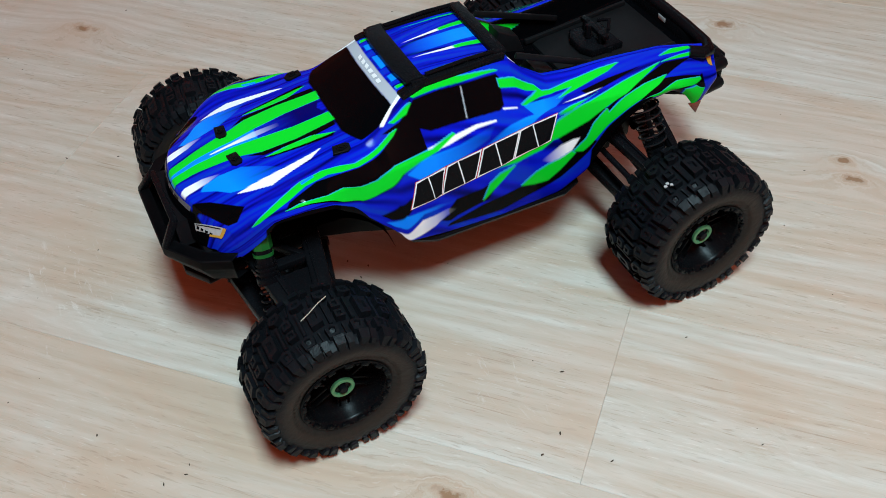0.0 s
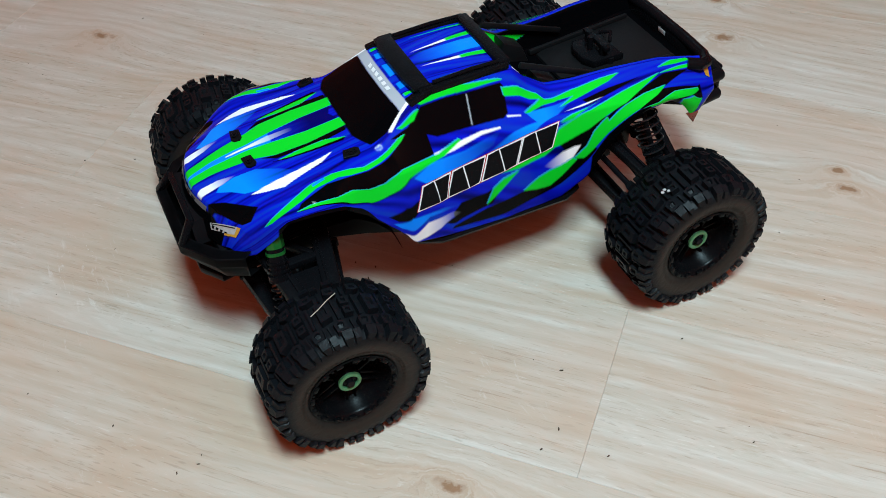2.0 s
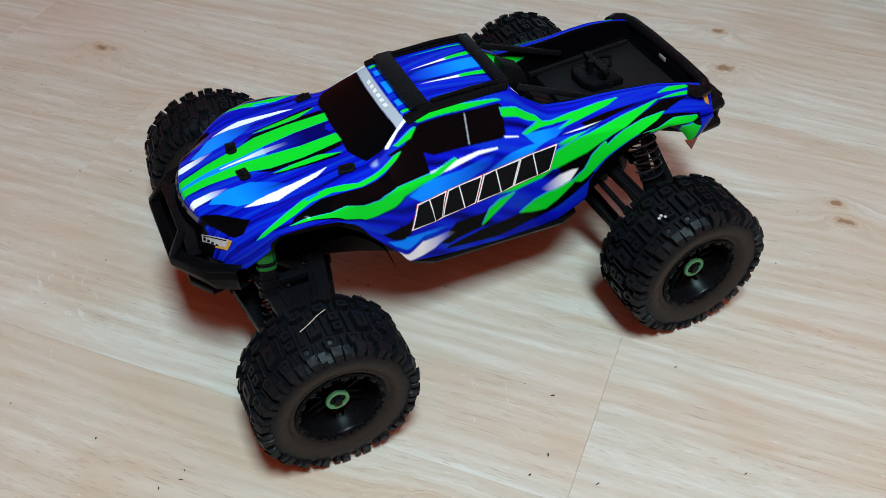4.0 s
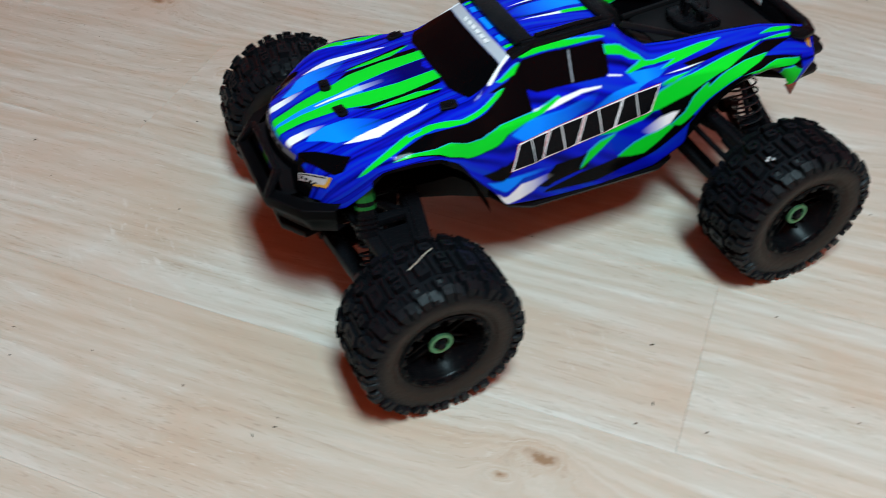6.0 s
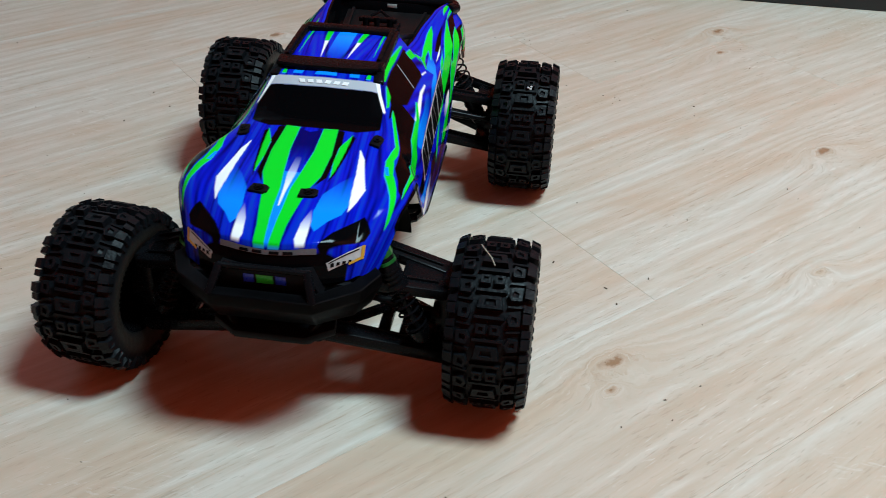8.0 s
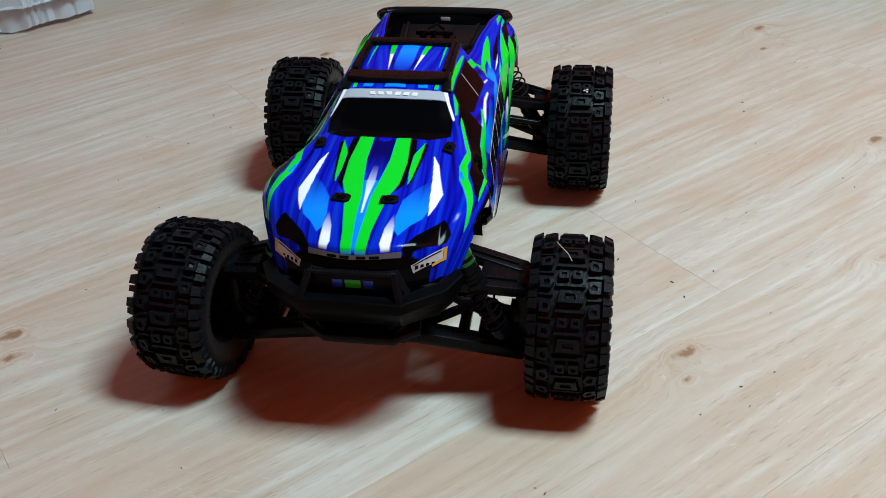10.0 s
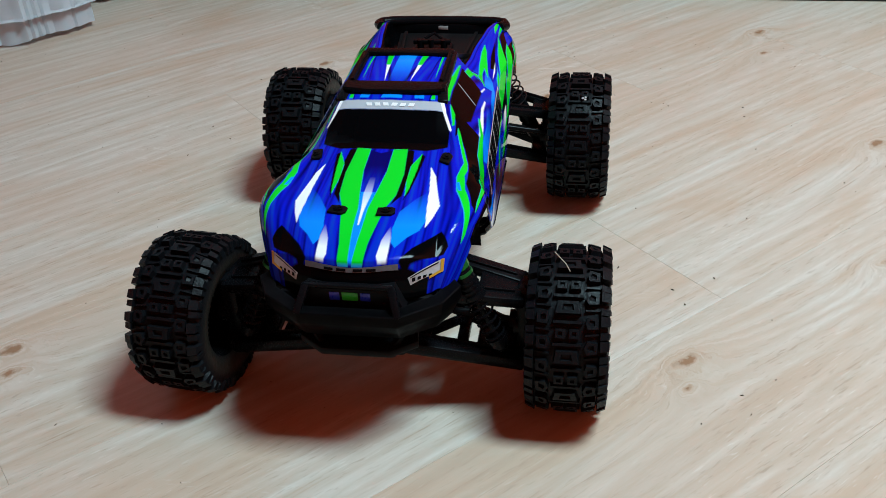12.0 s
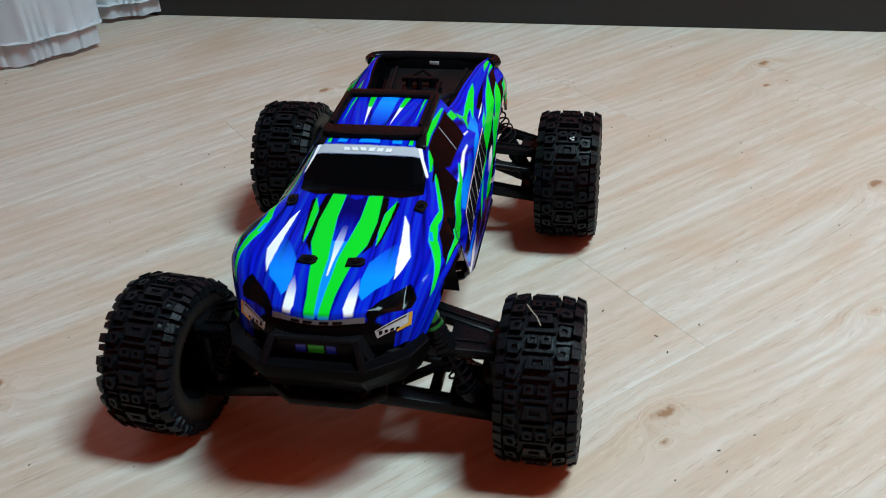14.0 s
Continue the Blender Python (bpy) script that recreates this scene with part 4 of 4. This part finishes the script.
def shock(parent, top, foot, tag, capped=True):
    top, foot = Vector(top), Vector(foot)
    d = (foot - top)
    at = lambda f: top + d * f
    bm = bmesh.new()
    rod(bm, at(0.0), at(0.46), 0.0085, seg=18)
    rod(bm, at(0.40), at(0.44), 0.0108, seg=18)
    ball(bm, top, 0.0062)
    rod(bm, at(0.45), foot, 0.0026, seg=10)
    ball(bm, foot, 0.0068)
    sh = part("shock_absorber", bm, M_SATIN, truck, tag)
    part("spring_seat", rod(bmesh.new(), at(0.90), at(0.99), 0.0108, 0.0085, seg=18), M_SATIN, sh)
    for k in range(4):
        part("collar", rod(bmesh.new(), at(0.26 + 0.045 * k), at(0.28 + 0.045 * k), 0.0098, seg=18), M_SATIN, sh)
    bm = bmesh.new()
    rod(bm, at(-0.04), at(0.13), 0.0094, seg=8)
    rod(bm, at(0.17), at(0.20), 0.0092, seg=18)
    part("shock_cap", bm, M_GREEN_METAL if capped else M_BLACK, sh, "green anodised shock cap" if capped else "black shock cap", smooth=20)
    part("shock_shaft", rod(bmesh.new(), at(0.46), at(0.92), 0.0019), M_STEEL, sh, "polished steel shaft")
    q = d.to_track_quat("Z", "Y")
    wide = 0.0098 if capped else 0.0130
    coil = []
    for k in range(97):
        f = k / 96
        a = f * 2 * math.pi * 6
        coil.append(at(0.42 + 0.50 * f) + q @ Vector((wide * math.cos(a), wide * math.sin(a), 0)))
    part("spring", tube(bmesh.new(), coil, 0.0011, 6), M_SATIN if capped else M_SPRING, sh, "black coil spring")


def driveshaft(a, b):
    a, b = Vector(a), Vector(b)
    bm = bmesh.new()
    rod(bm, a, b, 0.0032)
    for k in range(5):
        p = a.lerp(b, 0.06 + 0.05 * k)
        rod(bm, p, a.lerp(b, 0.10 + 0.05 * k), 0.0125 - 0.0016 * k, 0.0105 - 0.0016 * k, 16)
    rod(bm, a.lerp(b, 0.45), a.lerp(b, 0.72), 0.0052)
    rod(bm, a.lerp(b, 0.84), b, 0.0095, 0.0110, 16)
    return bm


for x, front_end in ((AXLE_F, True), (AXLE_R, False)):
    for s in (1, -1):
        turn = pose(x, 0, 0, 0, 0, 0 if s > 0 else 180)
        part("lower_arm", LOWER if front_end else REAR_LOWER, None, truck, "black nylon suspension arm", turn)
        part("upper_arm", UPPER if front_end else REAR_UPPER, None, truck, "black nylon suspension arm", turn)
        part("driveshaft", driveshaft((x, 0.034 * s, 0.092), (x, 0.140 * s, 0.077)), M_BLACK, truck)
        bm = bmesh.new()
        box(bm, (x - 0.014, min(0.130 * s, 0.146 * s), 0.046), (x + 0.014, max(0.130 * s, 0.146 * s), 0.110), 0.004)
        rod(bm, (x, 0.128 * s, 0.077), (x, 0.152 * s, 0.077), 0.014, seg=20)
        part("hub_carrier", bm, M_SATIN, truck)
        if front_end:
            shock(truck, (0.219, 0.078 * s, 0.160), (0.228, 0.118 * s, 0.072), "black oil shock with a green cap")
            part("tie_rod", rod(bmesh.new(), (x - 0.034, 0.034 * s, 0.096), (x - 0.030, 0.136 * s, 0.086), 0.0028), M_SATIN, truck)
        else:
            shock(truck, (-0.182, 0.118 * s, 0.076), (-0.172, 0.072 * s, 0.172), "black oil shock with an open coil spring", False)
            part("toe_link", rod(bmesh.new(), (x + 0.040, 0.040 * s, 0.112), (x + 0.026, 0.136 * s, 0.092), 0.0030), M_SATIN, truck)


# ---- wheels ----
def tyre_mesh():
    bm = bmesh.new()
    half = [(0.026, 0.0395), (0.031, 0.0405), (0.0345, 0.046), (0.0366, 0.053), (0.0368, 0.060), (0.0350, 0.0655), (0.030, 0.0690), (0.024, 0.0700), (0.013, 0.0706), (0.0, 0.0708)]
    lathe(bm, half + [(-a, r) for a, r in half[-2::-1]], 80)

    def at(s, a, r):
        return (r * math.cos(s), a, r * math.sin(s))

    def lug(outline, r0, r1, hollow=0.0):
        """A tread block: an outline in (turn, across), sunk in the middle where it is hollow."""
        n = len(outline)
        cs, ca = sum(p[0] for p in outline) / n, sum(p[1] for p in outline) / n
        ring = lambda k, r: [bm.verts.new(at(cs + (s - cs) * k, ca + (a - ca) * k, r - (max(0, abs(a) - 0.018) * 0.22))) for s, a in outline]
        rows = [ring(1.06, r0), ring(0.94, r1)]
        if hollow:
            rows += [ring(0.46, r1), ring(0.36, r1 - hollow)]
        for p, q in zip(rows, rows[1:]):
            for k in range(n):
                bm.faces.new((p[k], p[(k + 1) % n], q[(k + 1) % n], q[k]))
        bm.faces.new(rows[-1])

    pitches = 11
    step = 2 * math.pi / pitches
    for k in range(pitches):
        t = k * step
        # ladder of centre blocks: a wide slotted block, a thin bar, a pair of squares, a thin bar
        lug([(t - 0.075, -0.0115), (t - 0.075, 0.0115), (t + 0.075, 0.0095), (t + 0.075, -0.0095)], 0.0675, 0.0770, 0.0024)
        lug([(t + 0.125, -0.0135), (t + 0.125, 0.0135), (t + 0.160, 0.0135), (t + 0.160, -0.0135)], 0.0675, 0.0750)
        for s in (-1, 1):
            lug([(t + 0.215, s * 0.0015), (t + 0.215, s * 0.0105), (t + 0.325, s * 0.0105), (t + 0.325, s * 0.0015)], 0.0675, 0.0768, 0.0022)
        lug([(t + 0.385, -0.0135), (t + 0.385, 0.0135), (t + 0.420, 0.0135), (t + 0.420, -0.0135)], 0.0675, 0.0750)
        for s in (-1, 1):
            for j, o in enumerate((0.02, 0.02 + step / 2)):
                # five-sided blocks either side, then shoulder blocks that fold over the wall
                c = t + o + 0.10 + (0.05 if s < 0 else 0)
                wide = 0.0035 * j
                lug([(c - 0.085, s * 0.0175), (c - 0.010, s * (0.0145 + wide * 0.3)), (c + 0.075, s * 0.0175), (c + 0.060, s * 0.0270), (c - 0.070, s * 0.0270)], 0.0660, 0.0768, 0.0022)
                for dc, w in ((-0.150, 0.046), (0.02, 0.066)):
                    d = c + dc
                    low = 0.0640 if (j + (dc > 0)) % 2 else 0.0665
                    ring = [[(d - w, 0.0285, 0.0660), (d + w, 0.0285, 0.0660), (d + w * 0.9, 0.0350, 0.0640), (d - w * 0.9, 0.0350, 0.0640), (d + w * 0.6, 0.0355, low - 0.002), (d - w * 0.6, 0.0355, low - 0.002)],
                            [(d - w * 0.9, 0.0288, 0.0768 if w > 0.05 else 0.0752), (d + w * 0.9, 0.0288, 0.0768 if w > 0.05 else 0.0752), (d + w * 0.8, 0.0366, 0.0734 if w > 0.05 else 0.0716), (d - w * 0.8, 0.0366, 0.0734 if w > 0.05 else 0.0716), (d + w * 0.5, 0.0378, low), (d - w * 0.5, 0.0378, low)]]
                    lo, hi = [[bm.verts.new(at(a, s * b, c2)) for a, b, c2 in r] for r in ring]
                    for q in ((0, 1, 2, 3), (3, 2, 4, 5)):
                        bm.faces.new([hi[i] for i in q])
                    for p, q in ((0, 1), (1, 2), (2, 4), (4, 5), (5, 3), (3, 0)):
                        bm.faces.new((lo[p], lo[q], hi[q], hi[p]))
                # thin raised rib between the blocks
                lug([(c + 0.125, s * 0.0150), (c + 0.150, s * 0.0150), (c + 0.165, s * 0.0280), (c + 0.140, s * 0.0280)], 0.0660, 0.0740)
    # fine ring of marks on the sidewall
    for s in (-1, 1):
        for k in range(60):
            t = k * 2 * math.pi / 60
            v = [bm.verts.new(at(t + d, s * a, r)) for d, a, r in ((-0.022, 0.0350, 0.0455), (0.022, 0.0350, 0.0455), (0.022, 0.0364, 0.0492), (-0.022, 0.0364, 0.0492))]
            bm.faces.new(v)
    return mesh_of("tyre", bm, M_RUBBER, 30)


def rim_mesh():
    bm = bmesh.new()
    lathe(bm, [(-0.030, 0.0395), (-0.026, 0.037), (0.0, 0.0350), (0.020, 0.0355), (0.0265, 0.0372), (0.0285, 0.0385), (0.0300, 0.0400), (0.0318, 0.0412), (0.0322, 0.0395), (0.0300, 0.0365), (0.0275, 0.0352), (0.0140, 0.0330), (0.0080, 0.0280), (0.0060, 0.0130), (0.0190, 0.0115), (0.0205, 0.0105), (0.0205, 0.0)], 64)
    for k in range(16):
        t = k * math.pi / 8
        box(bm, (0.0362, 0.0292, -0.0036), (0.0404, 0.0330, 0.0036), 0.0008, Matrix.Rotation(t, 4, "Y"))
        if k % 2 == 0:
            rod_at = Matrix.Rotation(t + 0.19, 4, "Y") @ Vector((0.0383, 0.0305, 0))
            rod(bm, rod_at, rod_at + Vector((0, 0.0022, 0)), 0.0013, seg=8)
    for k in range(6):
        t = k * math.pi / 3 + 0.3
        m = Matrix.Rotation(t, 4, "Y")
        for d in (-0.0042, 0.0042):
            box(bm, (0.010, 0.006, d - 0.0013), (0.0345, 0.0150, d + 0.0013), 0.0006, m)
    return mesh_of("wheel", bm, M_RIM, 35)


def nut_mesh():
    bm = bmesh.new()
    lathe(bm, [(0.0200, 0.0074), (0.0226, 0.0074), (0.0230, 0.0078), (0.0230, 0.0101), (0.0225, 0.0107), (0.0200, 0.0108)], 24)
    return mesh_of("hub_nut", bm, M_GREEN_NUT, 35)


TYRE, RIM, NUT = tyre_mesh(), rim_mesh(), nut_mesh()
AXLE_END = mesh_of("axle_end", rod(bmesh.new(), (0, 0.0200, 0), (0, 0.0250, 0), 0.0036, seg=12), M_BLACK, 35)
for x, y, spin, steer in ((0.2020, 0.1775, 14, 0), (AXLE_R, 0.1745, 47, 0), (0.2080, -0.1730, 71, -6), (AXLE_R - 0.002, -0.1690, 25, 0)):
    w = part("wheel", RIM, None, truck, "black multi-spoke rim with a bead ring", pose(x, y, RADIUS - 0.0003, 0, 0, (0 if y > 0 else 180) + steer) @ pose(0, 0, 0, 0, spin, 0))
    part("tyre", TYRE, None, w, "knobbly black tyre with dusty brown sidewalls", Matrix.Diagonal((0.984, 0.96, 0.984, 1)))
    part("hub_nut", NUT, None, w, "pale green anodised wheel nut")
    part("axle_end", AXLE_END, None, w)

# slanted flank graphic, drawn as plain blocks
for s in (1, -1):
    low = lambda st: 4.52 - (0.094 - st) * 1.60
    high = lambda st: 4.23 - (0.084 - st) * 1.37

    def slab(t0, t1, grow, f0=0.0, f1=1.0):
        """Corners of a slanted block between two stations of its upper edge."""
        def corner(st, f):
            b = st + 0.0085
            return (st + (b - st) * f, high(st) + (low(b) - high(st)) * f)
        g = grow / 0.03
        return corner(t0 + grow, f0 - g), corner(t1 - grow, f0 - g), corner(t1 - grow, f1 + g), corner(t0 + grow, f1 + g)

    decal = None
    for t0, t1 in ((0.083, 0.048), (0.044, 0.011), (0.007, -0.029), (-0.032, -0.069)):
        edge = patch("flank_graphic" if decal is None else "graphic_edge", slab(t0, t1, 0.0020), M_RED, s, 0.00025, "red-edged white and black block graphic" if decal is None else "", parent=decal, nu=24, nv=14)
        decal = decal or edge
        patch("graphic_ground", slab(t0, t1, 0.0014), M_WHITE, s, 0.0005, parent=decal, nu=24, nv=14)
        mid, lean = (t0 + t1) / 2, 0.006
        a, b, c, d = slab(t0, t1, 0, 0.02, 0.98)
        p, q = slab(mid, mid, 0, 0.02, 0.98)[::2]
        patch("graphic_block", (a, (p[0] + 0.0007 + lean, p[1]), (q[0] + 0.0007 - lean, q[1]), d), M_INK, s, 0.0008, parent=decal, nu=10, nv=10)
        patch("graphic_block", ((p[0] - 0.0007 + lean, p[1]), b, c, (q[0] - 0.0007 - lean, q[1])), M_INK, s, 0.0008, parent=decal, nu=10, nv=10)


# ---- bits of dirt ----
thing("straw", tube(bmesh.new(), [(0.190, 0.163, 0.1508), (0.199, 0.168, 0.1516), (0.208, 0.174, 0.1514), (0.217, 0.178, 0.1500)], 0.00045, 6), M_STRAW, "dry grass stalk stuck on the front tyre", "straw")
bm = bmesh.new()
for d in ((0, 0, 0), (0.004, 0.003, 0.0005), (-0.003, 0.003, 0)):
    bmesh.ops.create_icosphere(bm, subdivisions=1, radius=0.0022, matrix=Matrix.Translation((-0.136 + d[0], 0.172 + d[1], 0.1425 + d[2])) @ Matrix.Diagonal((1, 0.8, 0.5, 1)))
thing("pebble", bm, M_GREY, "pale crumb of grit stuck on the rear tyre", "grit")

rng = random.Random(5)
bm = bmesh.new()
CRUMBS = [(0.406, 0.091), (0.031, 0.280), (0.122, -0.006), (0.056, 0.292), (-0.653, -0.559), (-0.306, -0.369), (0.120, -0.357), (0.190, 0.339), (0.105, 0.010), (0.118, 0.022),
          (-0.005, 0.222), (0.215, 0.345), (0.232, 0.300), (0.165, 0.372), (-0.417, 0.286), (-0.424, 0.279), (-0.405, 0.276), (-0.428, 0.262), (-0.214, 0.495), (-0.27, -0.33), (-0.33, -0.29)]
spots = [(x, y, rng.uniform(0.0007, 0.0014)) for x, y in CRUMBS] + [(rng.uniform(-0.8, 0.6), rng.uniform(-0.9, 0.75), rng.uniform(0.0004, 0.0011)) for _ in range(150)]
for x, y, r in spots:
    m = Matrix.Translation((x, y, r * 0.35)) @ Matrix.Rotation(rng.uniform(0, 6.3), 4, "Z") @ Matrix.Diagonal((1.0 + rng.random() * 1.4, 0.7, 0.5, 1))
    bmesh.ops.create_icosphere(bm, subdivisions=1, radius=r, matrix=m)
thing("crumbs", bm, M_CRUMB, "dark crumbs of dry soil scattered on the floor", "dirt", kind="stuff", smooth=None)

# ---- floor boards ----
WIDE, LONG, FIRST, JOINT = 0.2085, 1.285, 0.0555, 0.205
def board_mesh():
    bm = bmesh.new()
    g = 0.00005
    x0, x1, y0, y1, e = g, LONG - g, g, WIDE - g, 0.0003
    low = [bm.verts.new(p) for p in ((x0, y0, -0.0085), (x1, y0, -0.0085), (x1, y1, -0.0085), (x0, y1, -0.0085))]
    mid = [bm.verts.new(p) for p in ((x0, y0, -0.0003), (x1, y0, -0.0003), (x1, y1, -0.0003), (x0, y1, -0.0003))]
    top = [bm.verts.new(p) for p in ((x0 + e, y0 + e, 0), (x1 - e, y0 + e, 0), (x1 - e, y1 - e, 0), (x0 + e, y1 - e, 0))]
    for a, b in ((low, mid), (mid, top)):
        for k in range(4):
            bm.faces.new((a[k], a[(k + 1) % 4], b[(k + 1) % 4], b[k]))
    bm.faces.new(top)
    return mesh_of("floor_board", bm, M_WOOD)


BOARD = board_mesh()
def cut_board(m):
    """The shared board, or one of its own sawn off where it meets a wall."""
    corners = [m @ Vector((a, b, 0)) for a in (0, LONG) for b in (0, WIDE)]
    if all(XW < c.x < XE and YS < c.y < YN for c in corners):
        return BOARD
    bm = bmesh.new()
    bm.from_mesh(BOARD)
    back = m.inverted()
    for co, no in (((XW - 0.05, 0, 0), (-1, 0, 0)), ((XE + 0.05, 0, 0), (1, 0, 0)), ((0, YS - 0.05, 0), (0, -1, 0)), ((0, YN + 0.05, 0), (0, 1, 0))):
        bmesh.ops.bisect_plane(bm, geom=bm.verts[:] + bm.edges[:] + bm.faces[:], dist=1e-5, plane_co=back @ Vector(co), plane_no=back.to_3x3() @ Vector(no), clear_outer=True)
    if not bm.faces:
        bm.free()
        return None
    return mesh_of("sawn_floor_board", bm, M_WOOD)


SHIFT = {0: 0.0, -1: -0.685, 1: 0.43}
c45 = math.sqrt(0.5)
for row in range(-14, 22):
    n0 = FIRST + WIDE * row
    shift = SHIFT.get(row, (row * 0.3817 * LONG) % LONG)
    for k in range(-4, 4):
        u0 = JOINT + shift + LONG * k
        cu, cn = u0 + LONG / 2, n0 + WIDE / 2
        x, y = (cn - cu) * c45, (cn + cu) * c45
        if XW - 0.75 < x < XE + 0.75 and YS - 0.75 < y < YN + 0.75:
            # length along (1, -1), width along (1, 1)
            u1 = u0 + LONG
            m = Matrix(((c45, c45, 0, (n0 - u1) * c45), (-c45, c45, 0, (n0 + u1) * c45), (0, 0, 1, 0), (0, 0, 0, 1)))
            cut = cut_board(m)
            if cut is None:
                continue
            ob = new("floor_board", cut)
            ob.parent = floor
            ob.matrix_basis = m
